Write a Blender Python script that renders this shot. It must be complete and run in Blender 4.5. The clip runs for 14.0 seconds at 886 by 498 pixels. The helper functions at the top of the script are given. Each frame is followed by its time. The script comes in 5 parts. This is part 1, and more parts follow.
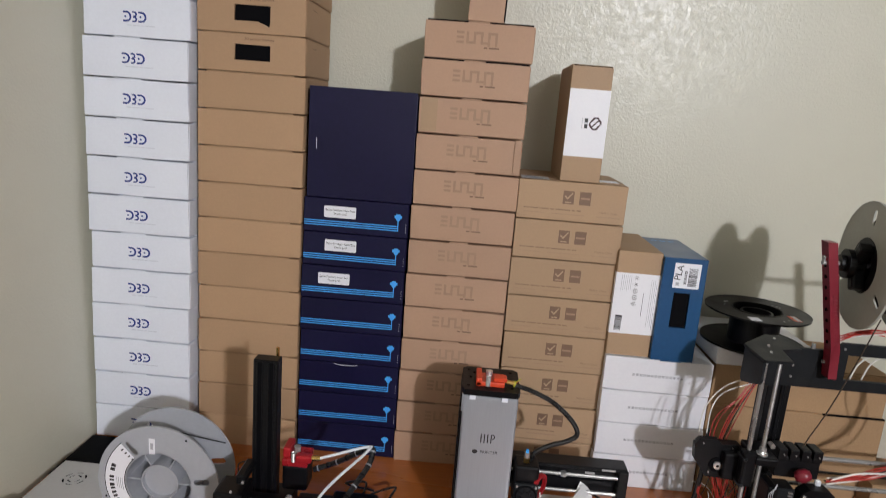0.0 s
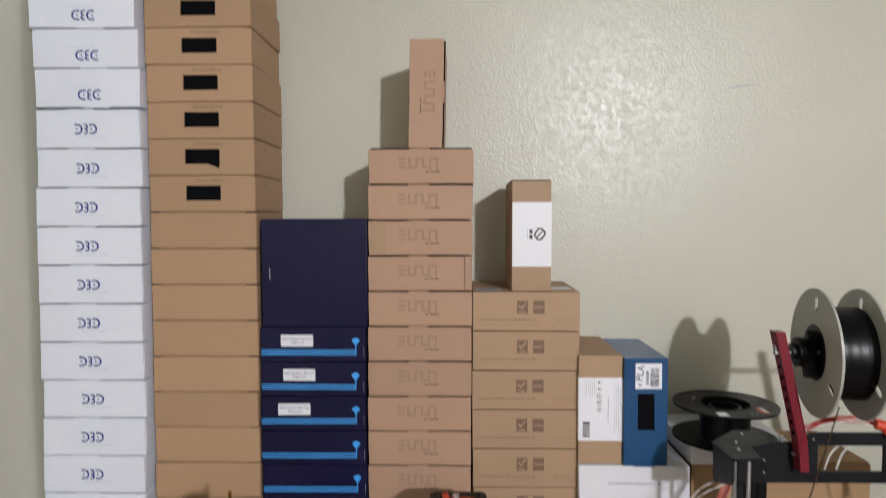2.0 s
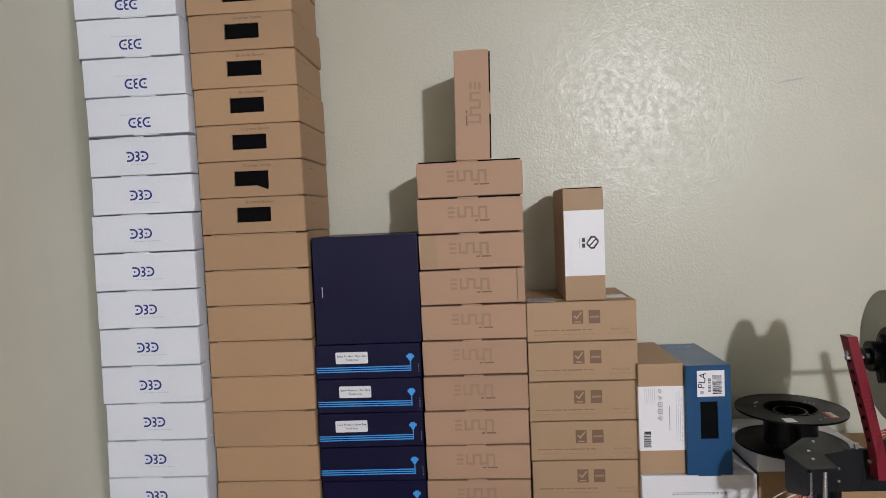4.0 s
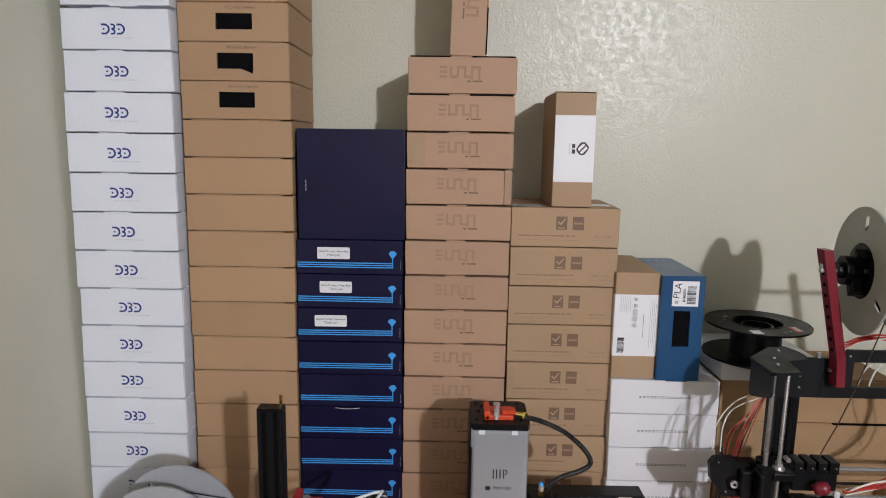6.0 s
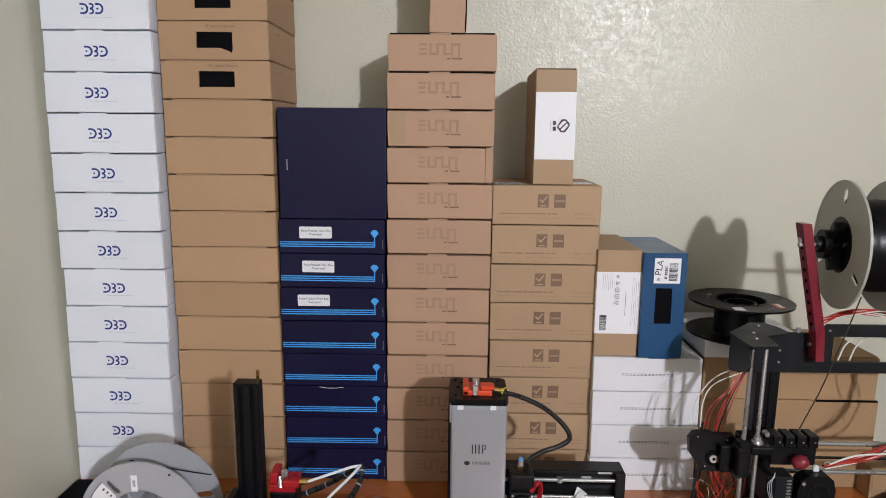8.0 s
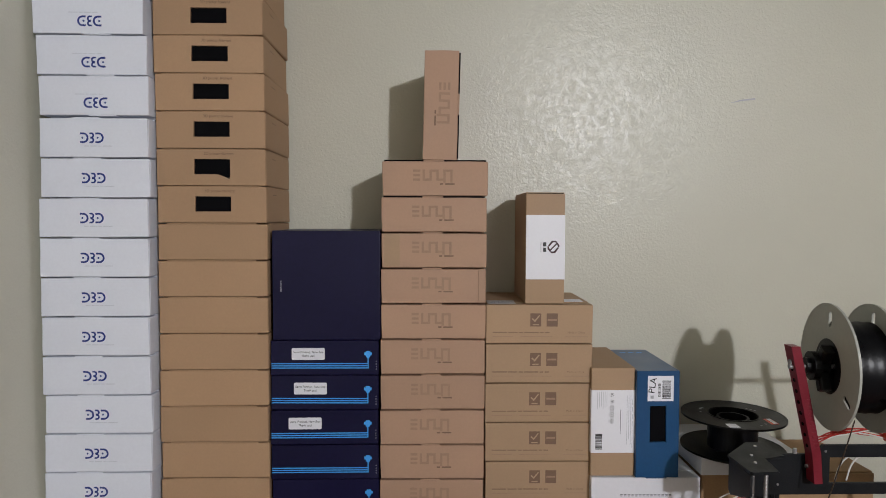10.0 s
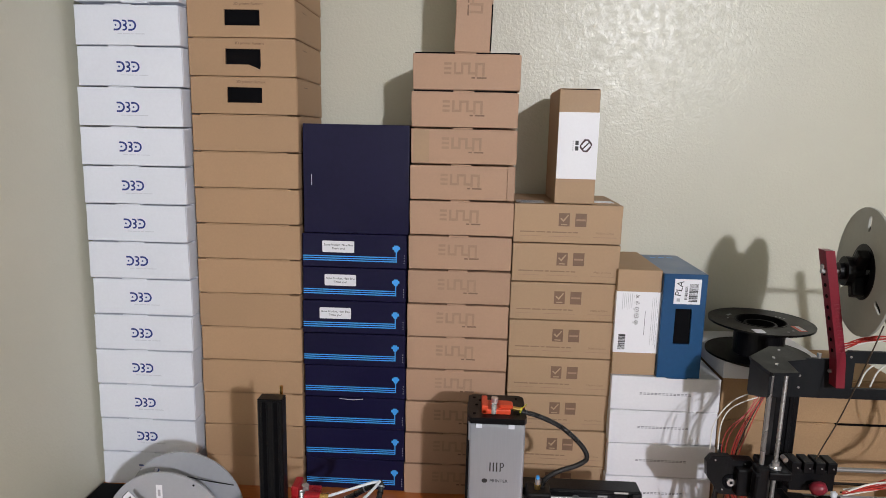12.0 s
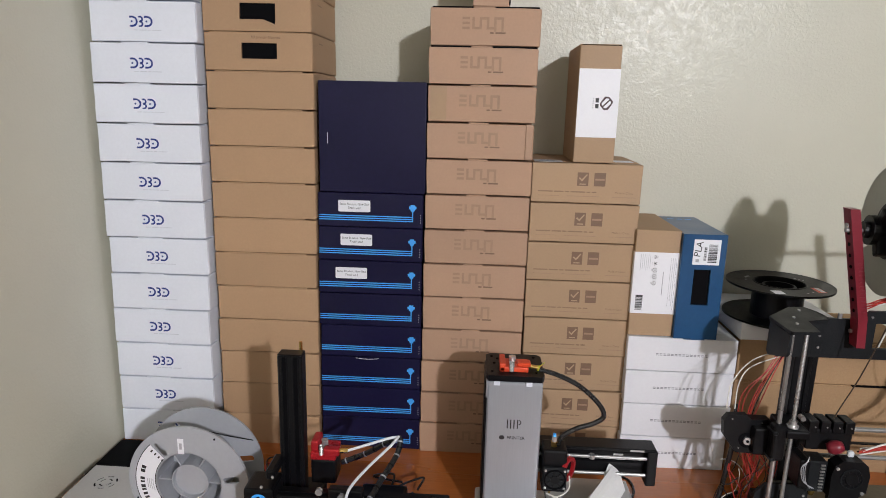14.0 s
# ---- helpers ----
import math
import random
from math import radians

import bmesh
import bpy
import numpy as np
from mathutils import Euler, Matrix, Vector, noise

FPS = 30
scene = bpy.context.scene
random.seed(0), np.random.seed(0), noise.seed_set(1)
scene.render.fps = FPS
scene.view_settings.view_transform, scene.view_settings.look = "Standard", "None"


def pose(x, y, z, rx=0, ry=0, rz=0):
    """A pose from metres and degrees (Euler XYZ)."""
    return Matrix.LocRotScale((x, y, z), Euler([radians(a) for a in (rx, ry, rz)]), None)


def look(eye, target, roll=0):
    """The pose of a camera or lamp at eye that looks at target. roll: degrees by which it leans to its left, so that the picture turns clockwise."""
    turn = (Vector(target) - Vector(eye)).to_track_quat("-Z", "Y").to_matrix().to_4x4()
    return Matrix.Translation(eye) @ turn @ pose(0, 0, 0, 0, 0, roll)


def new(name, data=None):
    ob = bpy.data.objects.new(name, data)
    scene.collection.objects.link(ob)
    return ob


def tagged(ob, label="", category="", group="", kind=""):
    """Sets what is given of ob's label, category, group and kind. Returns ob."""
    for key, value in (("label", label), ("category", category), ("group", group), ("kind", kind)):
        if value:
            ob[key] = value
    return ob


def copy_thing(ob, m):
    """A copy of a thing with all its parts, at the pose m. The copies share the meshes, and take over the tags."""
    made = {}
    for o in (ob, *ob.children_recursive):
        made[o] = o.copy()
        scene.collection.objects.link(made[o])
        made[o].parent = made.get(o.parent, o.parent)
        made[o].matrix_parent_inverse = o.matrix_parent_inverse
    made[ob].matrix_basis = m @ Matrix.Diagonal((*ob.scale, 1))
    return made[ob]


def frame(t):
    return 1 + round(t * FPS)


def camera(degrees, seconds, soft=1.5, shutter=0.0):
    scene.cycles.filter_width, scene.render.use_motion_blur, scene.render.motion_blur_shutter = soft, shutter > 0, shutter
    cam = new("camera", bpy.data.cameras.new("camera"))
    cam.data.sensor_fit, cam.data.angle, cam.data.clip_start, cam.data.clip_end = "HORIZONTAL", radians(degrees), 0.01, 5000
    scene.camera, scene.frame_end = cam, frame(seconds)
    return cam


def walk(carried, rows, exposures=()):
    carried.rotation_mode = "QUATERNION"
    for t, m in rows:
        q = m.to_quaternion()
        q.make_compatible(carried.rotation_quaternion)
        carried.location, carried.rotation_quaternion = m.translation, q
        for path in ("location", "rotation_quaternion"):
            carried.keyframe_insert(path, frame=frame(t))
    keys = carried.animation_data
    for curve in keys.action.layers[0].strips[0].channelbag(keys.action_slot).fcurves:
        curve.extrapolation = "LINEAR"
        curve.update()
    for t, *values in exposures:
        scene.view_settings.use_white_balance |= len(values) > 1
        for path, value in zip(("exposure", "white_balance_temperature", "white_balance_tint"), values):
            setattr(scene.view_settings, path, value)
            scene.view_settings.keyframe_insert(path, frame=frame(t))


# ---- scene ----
cam = camera(69.2, 14.0, soft=0.42, shutter=0.3)
PATH = [
    (0, (0.315, -1.235, 1.457), (0.25, 0.717, 1.026), 4.5),
    (0.5, (0.321, -1.228, 1.423), (0.299, 0.702, 0.901), 3.3),
    (1, (0.342, -1.237, 1.413), (0.427, 0.697, 0.91), 2.5),
    (1.5, (0.378, -1.246, 1.427), (0.355, 0.726, 1.096), 0.8),
    (2, (0.373, -1.24, 1.48), (0.34, 0.757, 1.382), -0.1),
    (2.2, (0.395, -1.233, 1.518), (0.298, 0.762, 1.485), -1.5),
    (4.3, (0.323, -1.231, 1.504), (0.194, 0.762, 1.385), -2.8),
    (4.5, (0.331, -1.231, 1.495), (0.174, 0.759, 1.367), -3.6),
    (5, (0.318, -1.23, 1.481), (0.166, 0.759, 1.327), -3.6),
    (5.5, (0.297, -1.23, 1.476), (0.195, 0.754, 1.243), -1.5),
    (6, (0.295, -1.227, 1.452), (0.27, 0.747, 1.13), 0.9),
    (6.5, (0.328, -1.224, 1.448), (0.36, 0.742, 1.083), 1.0),
    (7, (0.344, -1.231, 1.428), (0.336, 0.731, 1.042), 0.3),
    (7.5, (0.336, -1.234, 1.416), (0.326, 0.73, 1.037), -0.2),
    (8, (0.337, -1.231, 1.428), (0.302, 0.738, 1.08), 0.5),
    (8.2, (0.333, -1.233, 1.43), (0.303, 0.74, 1.105), 0.5),
    (10.3, (0.298, -1.233, 1.506), (0.368, 0.764, 1.427), -0.5),
    (10.5, (0.334, -1.241, 1.505), (0.387, 0.757, 1.429), -2.1),
    (11, (0.36, -1.235, 1.513), (0.305, 0.759, 1.379), -2.3),
    (11.5, (0.338, -1.242, 1.492), (0.27, 0.74, 1.231), 0.1),
    (12, (0.326, -1.238, 1.464), (0.243, 0.728, 1.111), 1.3),
    (12.5, (0.328, -1.244, 1.453), (0.241, 0.728, 1.129), 0.0),
    (13, (0.333, -1.244, 1.475), (0.265, 0.726, 1.136), -0.3),
    (13.5, (0.332, -1.235, 1.465), (0.231, 0.716, 1.04), 0.3),
    (14, (0.307, -1.235, 1.441), (0.206, 0.713, 0.998), 1.4),
]
EXPOSURES = [(0, -0.13), (0.5, 0.1), (1.0, 0.1), (1.5, 0.05), (2.0, -0.07), (2.4, -0.15), (4.3, -0.25), (5.0, -0.2), (5.6, -0.17), (6.0, -0.19), (6.5, -0.17), (7.0, -0.12), (8.2, -0.02), (9.4, -0.3), (10.5, -0.49), (11.0, -0.43), (11.5, -0.22), (12.0, -0.04), (13.0, -0.04), (14.0, 0.0)]
walk(cam, [(t, look(eye, target, roll)) for t, eye, target, roll in PATH], EXPOSURES)

# ---------------------------------------------------------------- light
LAMP = (1.52, -3.3, 2.24)
world = bpy.data.worlds.new("world")
scene.world = world
world.use_nodes = True
world.node_tree.nodes["Background"].inputs[0].default_value = (0.9, 0.95, 1.0, 1)
world.node_tree.nodes["Background"].inputs[1].default_value = 0.004
bulb = bpy.data.lights.new("room_bulb", "POINT")
bulb.energy, bulb.shadow_soft_size, bulb.color = 304.0, 0.052, (0.925, 0.935, 1.01)
new("room_bulb", bulb).location = LAMP


# ---------------------------------------------------------------- materials
def mat(name, color, rough=0.6, metal=0.0, scale=40.0, vary=0.12, bump=0.05, fine=None, each=0.0, coat=0.0, spec=0.5, stretch=(1, 1, 1)):
    """A surface with two scales of tone variation, relief and uneven gloss, in metres of object space."""
    m = bpy.data.materials.new(name)
    m.use_nodes = True
    nt = m.node_tree
    b = nt.nodes["Principled BSDF"]
    b.inputs["Metallic"].default_value = metal
    b.inputs["Specular IOR Level"].default_value = spec
    b.inputs["Coat Weight"].default_value = coat
    co = nt.nodes.new("ShaderNodeTexCoord")
    mp = nt.nodes.new("ShaderNodeMapping")
    mp.inputs["Scale"].default_value = stretch
    nt.links.new(co.outputs["Object"], mp.inputs["Vector"])
    info = nt.nodes.new("ShaderNodeObjectInfo")
    off = nt.nodes.new("ShaderNodeVectorMath")
    off.operation = "MULTIPLY_ADD"
    off.inputs[1].default_value = (7, 3, 5)
    nt.links.new(info.outputs["Random"], off.inputs[0])
    nt.links.new(mp.outputs[0], off.inputs[2])
    n1, n2 = nt.nodes.new("ShaderNodeTexNoise"), nt.nodes.new("ShaderNodeTexNoise")
    n1.inputs["Scale"].default_value, n1.inputs["Detail"].default_value = scale * 0.25, 3
    n2.inputs["Scale"].default_value, n2.inputs["Detail"].default_value = fine or scale * 6, 4
    for n in (n1, n2):
        nt.links.new(off.outputs[0], n.inputs["Vector"])
    mix = nt.nodes.new("ShaderNodeMath")
    mix.operation = "ADD"
    nt.links.new(n1.outputs["Fac"], mix.inputs[0])
    nt.links.new(n2.outputs["Fac"], mix.inputs[1])
    ramp = nt.nodes.new("ShaderNodeMapRange")
    ramp.inputs["From Min"].default_value, ramp.inputs["From Max"].default_value = 0.6, 1.4
    ramp.inputs["To Min"].default_value, ramp.inputs["To Max"].default_value = 1 - vary, 1 + vary
    nt.links.new(mix.outputs[0], ramp.inputs["Value"])
    tone = nt.nodes.new("ShaderNodeMapRange")
    tone.inputs["To Min"].default_value, tone.inputs["To Max"].default_value = 1 - each, 1 + each
    nt.links.new(info.outputs["Random"], tone.inputs["Value"])
    mul = nt.nodes.new("ShaderNodeMath")
    mul.operation = "MULTIPLY"
    nt.links.new(ramp.outputs[0], mul.inputs[0])
    nt.links.new(tone.outputs[0], mul.inputs[1])
    col = nt.nodes.new("ShaderNodeVectorMath")
    col.operation = "SCALE"
    col.inputs[0].default_value = color
    nt.links.new(mul.outputs[0], col.inputs["Scale"])
    nt.links.new(col.outputs[0], b.inputs["Base Color"])
    r = nt.nodes.new("ShaderNodeMapRange")
    r.inputs["From Min"].default_value, r.inputs["From Max"].default_value = 0.3, 0.7
    r.inputs["To Min"].default_value, r.inputs["To Max"].default_value = max(0.03, rough - 0.07), min(1, rough + 0.07)
    nt.links.new(n1.outputs["Fac"], r.inputs["Value"])
    nt.links.new(r.outputs[0], b.inputs["Roughness"])
    if bump:
        bp = nt.nodes.new("ShaderNodeBump")
        bp.inputs["Strength"].default_value, bp.inputs["Distance"].default_value = 1.0, bump * 0.01
        nt.links.new(mix.outputs[0], bp.inputs["Height"])
        nt.links.new(bp.outputs[0], b.inputs["Normal"])
    return m


def wall_paint(name, color, relief=0.00022):
    """Semi-gloss paint over hand-trowelled plaster: fine orange peel, flattened blobs, slow waves, and patches that shine more than others."""
    m = bpy.data.materials.new(name)
    m.use_nodes = True
    nt = m.node_tree
    b = nt.nodes["Principled BSDF"]
    co = nt.nodes.new("ShaderNodeTexCoord")

    def noise_at(scale, detail, distortion=0.0):
        n = nt.nodes.new("ShaderNodeTexNoise")
        n.inputs["Scale"].default_value, n.inputs["Detail"].default_value, n.inputs["Distortion"].default_value = scale, detail, distortion
        nt.links.new(co.outputs["Object"], n.inputs["Vector"])
        return n.outputs["Fac"]

    def ranged(value, lo, hi, to_lo, to_hi, smooth=False):
        n = nt.nodes.new("ShaderNodeMapRange")
        n.interpolation_type = "SMOOTHSTEP" if smooth else "LINEAR"
        for key, v in (("From Min", lo), ("From Max", hi), ("To Min", to_lo), ("To Max", to_hi)):
            n.inputs[key].default_value = v
        nt.links.new(value, n.inputs["Value"])
        return n.outputs[0]

    def plus(x, y, gain):
        n = nt.nodes.new("ShaderNodeMath")
        n.operation = "MULTIPLY_ADD"
        n.inputs[1].default_value = gain
        nt.links.new(x, n.inputs[0])
        nt.links.new(y, n.inputs[2])
        return n.outputs[0]

    blobs = ranged(noise_at(175, 2.5, 0.4), 0.34, 0.66, 0, 1, True)
    height = plus(noise_at(380, 3), blobs, 0.2)
    height = plus(noise_at(60, 2, 0.3), height, 0.5)
    height = plus(noise_at(9, 1), height, 1.2)
    bp = nt.nodes.new("ShaderNodeBump")
    bp.inputs["Strength"].default_value, bp.inputs["Distance"].default_value = 1.0, relief
    nt.links.new(height, bp.inputs["Height"])
    nt.links.new(bp.outputs[0], b.inputs["Normal"])
    tone = ranged(noise_at(2.2, 4), 0.3, 0.7, 0.95, 1.04)
    col = nt.nodes.new("ShaderNodeVectorMath")
    col.operation = "SCALE"
    col.inputs[0].default_value = color
    nt.links.new(tone, col.inputs["Scale"])
    nt.links.new(col.outputs[0], b.inputs["Base Color"])
    nt.links.new(ranged(noise_at(80, 3, 0.3), 0.35, 0.65, 0.29, 0.45, True), b.inputs["Roughness"])
    return m


def wood_top(name):
    """Orange-brown varnished wood with long grain along x."""
    m = mat(name, (0.36, 0.108, 0.023), 0.26, scale=26, vary=0.2, bump=0.01, fine=210, stretch=(0.09, 1, 1), coat=0.3)
    return m


M_WALL = wall_paint("cream_wall_paint", (0.55, 0.538, 0.444))
# far walls are unseen; kept dark so they bounce little fill light
M_ROOM = mat("far_wall_low_bounce", (0.16, 0.145, 0.12), 0.8, scale=20, vary=0.05, bump=0.1)
M_SIDEWALL = wall_paint("cream_side_wall_paint", (0.60, 0.585, 0.475), 0.00014)
# ceiling and floor are unseen too; tones chosen for their bounce light
M_CEIL = mat("ceiling_bounce_tone", (0.40, 0.385, 0.33), 0.9, scale=20, vary=0.04, bump=0.1)
M_FLOOR = mat("floor_low_bounce", (0.055, 0.035, 0.022), 0.5, scale=20, vary=0.25, stretch=(0.2, 1, 1))
M_DESK = wood_top("desk_wood")
M_WHITE = mat("white_card", (0.785, 0.815, 0.895), 0.55, scale=30, vary=0.03, bump=0.02, each=0.02)
M_WHITE2 = mat("white_gloss_card", (0.74, 0.74, 0.78), 0.4, scale=30, vary=0.03, bump=0.02, each=0.02)
M_TAN = mat("tan_cardboard", (0.418, 0.263, 0.150), 0.66, scale=34, vary=0.05, bump=0.008, each=0.05, fine=260)
M_KRAFT = mat("kraft_cardboard", (0.408, 0.254, 0.167), 0.66, scale=34, vary=0.05, bump=0.008, each=0.05, fine=260)
M_KRAFT2 = mat("yellow_kraft_cardboard", (0.388, 0.256, 0.152), 0.66, scale=34, vary=0.05, bump=0.008, each=0.04, fine=260)
M_CARTON = mat("carton_cardboard", (0.36, 0.222, 0.115), 0.75, scale=25, vary=0.1, bump=0.05, each=0.07, fine=300)
M_NAVY = mat("navy_print_card", (0.0085, 0.0075, 0.035), 0.36, scale=22, vary=0.16, bump=0.01, each=0.08, spec=0.25)
M_STRIPE = mat("sky_blue_ink", (0.055, 0.36, 0.86), 0.45, scale=60, vary=0.05, bump=0)
M_BLUE = mat("petrol_blue_card", (0.009, 0.063, 0.165), 0.35, scale=24, vary=0.1, bump=0.015)
M_INK = mat("blue_ink", (0.009, 0.034, 0.225), 0.5, scale=60, vary=0.05, bump=0)
M_MIDINK = mat("mid_brown_ink", (0.245, 0.155, 0.095), 0.7, scale=90, vary=0.12, bump=0)
M_FAINT = mat("faint_brown_ink", (0.330, 0.208, 0.136), 0.7, scale=90, vary=0.12, bump=0)
M_BROWNINK = mat("brown_ink", (0.180, 0.105, 0.064), 0.6, scale=90, vary=0.12, bump=0)
M_PALEINK = mat("pale_ink", (0.40, 0.275, 0.17), 0.6, scale=90, vary=0.1, bump=0)
M_BLACKINK = mat("black_ink", (0.02, 0.018, 0.02), 0.5, scale=90, vary=0.1, bump=0)
M_GREYINK = mat("grey_ink", (0.4, 0.4, 0.43), 0.5, scale=90, vary=0.1, bump=0)
M_FAINTGREY = mat("faint_grey_ink", (0.64, 0.665, 0.74), 0.5, scale=90, vary=0.1, bump=0)
M_SLATEINK = mat("slate_ink", (0.16, 0.16, 0.19), 0.5, scale=90, vary=0.1, bump=0)
M_LOGO = mat("maroon_ink", (0.045, 0.012, 0.016), 0.5, scale=90, vary=0.1, bump=0)
M_LABEL = mat("white_label_paper", (0.80, 0.80, 0.84), 0.5, scale=40, vary=0.02, bump=0.01)
M_DARK = mat("dark_inside", (0.003, 0.003, 0.004), 0.6, scale=60, vary=0.3, bump=0.01, spec=0.05)
M_BLACK = mat("black_plastic", (0.004, 0.004, 0.005), 0.38, scale=60, vary=0.2, bump=0.02, spec=0.2)
M_BLACKMETAL = mat("black_powder_coat", (0.0080, 0.0092, 0.011), 0.45, scale=80, vary=0.25, bump=0.02, spec=0.22)
M_ANOD = mat("black_anodised", (0.005, 0.005, 0.006), 0.38, metal=0.0, scale=70, vary=0.15, bump=0.01, spec=0.22)
M_GLOSSBLACK = mat("glossy_black_filament", (0.004, 0.004, 0.005), 0.32, scale=60, vary=0.2, bump=0.02, spec=0.22)
M_GREYSPOOL = mat("grey_spool_plastic", (0.36, 0.37, 0.40), 0.42, scale=20, vary=0.05, bump=0.01)
M_KHAKISPOOL = mat("khaki_grey_spool", (0.35, 0.355, 0.315), 0.45, scale=20, vary=0.06, bump=0.01)
M_STEEL = mat("bright_steel", (0.62, 0.62, 0.62), 0.22, metal=0.7, scale=60, vary=0.05, bump=0.005)
M_SILVER = mat("brushed_silver_sheet", (0.40, 0.42, 0.46), 0.34, metal=0.5, scale=30, vary=0.05, bump=0.006, fine=500, stretch=(1, 1, 0.05))
M_BED = mat("grey_build_sheet", (0.135, 0.13, 0.098), 0.38, metal=0.45, scale=25, vary=0.15, bump=0.03)
M_SMEAR = mat("dried_glue", (0.185, 0.18, 0.14), 0.4, scale=60, vary=0.3, bump=0.02)
M_PSU = mat("pale_zinc_sheet", (0.50, 0.495, 0.49), 0.42, metal=0.3, scale=40, vary=0.05, bump=0.01)
M_RED = mat("red_anodised", (0.42, 0.015, 0.022), 0.3, metal=0.25, scale=50, vary=0.08, bump=0.01)
M_MAROON = mat("crimson_printed_plastic", (0.185, 0.013, 0.025), 0.36, scale=30, vary=0.1, bump=0.015, fine=900, stretch=(0.1, 0.1, 1))
M_ORANGE = mat("orange_red_plastic", (0.62, 0.06, 0.02), 0.35, scale=50, vary=0.1, bump=0.01)
M_BRASS = mat("brass", (0.70, 0.47, 0.16), 0.25, metal=1.0, scale=60, vary=0.05, bump=0.005)
M_PTFE = mat("white_tube", (0.66, 0.68, 0.72), 0.35, scale=60, vary=0.05, bump=0)
M_CABLE = mat("black_cable", (0.007, 0.007, 0.008), 0.30, scale=150, vary=0.2, bump=0.06)
M_REDWIRE = mat("red_wire", (0.43, 0.038, 0.028), 0.35, scale=80, vary=0.1, bump=0)
M_WHITEWIRE = mat("white_wire", (0.68, 0.66, 0.62), 0.35, scale=80, vary=0.05, bump=0)
# brown here is lamplight on the fed strand, put into its colour
M_LITCORD = mat("lit_filament_brown", (0.045, 0.030, 0.018), 0.4, scale=80, vary=0.1, bump=0)
M_DULLSTEEL = mat("dull_steel", (0.36, 0.355, 0.35), 0.3, metal=0.7, scale=60, vary=0.08, bump=0.005)
M_YELLOW = mat("acid_yellow_plastic", (0.52, 0.52, 0.025), 0.35, scale=50, vary=0.1, bump=0.02)
M_SMEARYELLOW = mat("dull_yellow_print", (0.26, 0.24, 0.04), 0.5, scale=60, vary=0.2, bump=0.01)
M_PAPER = mat("tissue_paper", (0.76, 0.76, 0.76), 0.8, scale=40, vary=0.04, bump=0.03)
M_BLUEBED = mat("blue_bed_tape", (0.008, 0.03, 0.34), 0.5, scale=60, vary=0.08, bump=0.03)
M_BASE = mat("pale_grey_base", (0.70, 0.70, 0.70), 0.4, scale=40, vary=0.04, bump=0.01)
M_SCREEN = mat("lcd_glass", (0.05, 0.055, 0.06), 0.12, scale=40, vary=0.05, bump=0)


# ---------------------------------------------------------------- mesh tools
def part(name, bm, material, parent, label="", smooth=False):
    me = bpy.data.meshes.new(name)
    bm.to_mesh(me)
    bm.free()
    me.materials.append(material)
    if smooth:
        me.shade_smooth()
    ob = new(name, me)
    if parent is not None:
        ob.parent = parent
    if label:
        tagged(ob, label)
    return ob


def thing(name, at, label, category, group="", kind=""):
    ob = new(name)
    ob.empty_display_size = 0.03
    ob.matrix_basis = at if isinstance(at, Matrix) else Matrix.Translation(at)
    return tagged(ob, label, category, group, kind)


def slab(x0, x1, y0, y1, z0, z1, bev=0.001, seg=1, bm=None):
    """A box between two corners, with bevelled edges."""
    bm = bm or bmesh.new()
    m = Matrix.LocRotScale(((x0 + x1) / 2, (y0 + y1) / 2, (z0 + z1) / 2), None, (x1 - x0, y1 - y0, z1 - z0))
    vs = bmesh.ops.create_cube(bm, size=1, matrix=m)["verts"]
    if bev:
        es = list({e for v in vs for e in v.link_edges})
        bmesh.ops.bevel(bm, geom=es, offset=bev, segments=seg, affect="EDGES", profile=0.6)
    return bm


def drum(a, b, r, seg=24, r2=None, bm=None, caps=True):
    """A round bar from a to b."""
    bm = bm or bmesh.new()
    a, b = Vector(a), Vector(b)
    m = Matrix.Translation((a + b) / 2) @ (b - a).to_track_quat("Z", "Y").to_matrix().to_4x4()
    bmesh.ops.create_cone(bm, cap_ends=caps, segments=seg, radius1=r, radius2=r if r2 is None else r2, depth=(b - a).length, matrix=m)
    return bm


def plate(outline, thick, m, holes=(), bm=None):
    """A flat plate: an outline in its own x-y plane, with holes, thick along z, laid by the matrix m."""
    bm = bm or bmesh.new()
    edges = []
    for loop in (outline, *holes):
        vs = [bm.verts.new((x, y, 0)) for x, y in loop]
        edges += [bm.edges.new((vs[i], vs[i - 1])) for i in range(len(vs))]
    made = bmesh.ops.triangle_fill(bm, use_beauty=True, use_dissolve=False, edges=edges)
    faces = [f for f in made["geom"] if isinstance(f, bmesh.types.BMFace)]
    ext = bmesh.ops.extrude_face_region(bm, geom=faces)
    vs = [v for v in ext["geom"] if isinstance(v, bmesh.types.BMVert)]
    bmesh.ops.translate(bm, vec=(0, 0, thick), verts=vs)
    bmesh.ops.recalc_face_normals(bm, faces=bm.faces[:])
    bmesh.ops.transform(bm, matrix=m, verts=bm.verts[:])
    return bm


def ring(cx, cy, rx, ry=None, n=48, a0=0.0, a1=360.0):
    ry = ry or rx
    full = abs(a1 - a0) >= 359.9
    k = n if full else n + 1
    return [(cx + rx * math.cos(radians(a0 + (a1 - a0) * i / n)), cy + ry * math.sin(radians(a0 + (a1 - a0) * i / n))) for i in range(k)]


def arc_band(cx, cy, r0, r1, a0, a1, n=14):
    """The outline of a curved stroke."""
    return ring(cx, cy, r1, None, n, a0, a1) + ring(cx, cy, r0, None, n, a0, a1)[::-1]


def rect(x0, x1, y0, y1):
    return [(x0, y0), (x1, y0), (x1, y1), (x0, y1)]


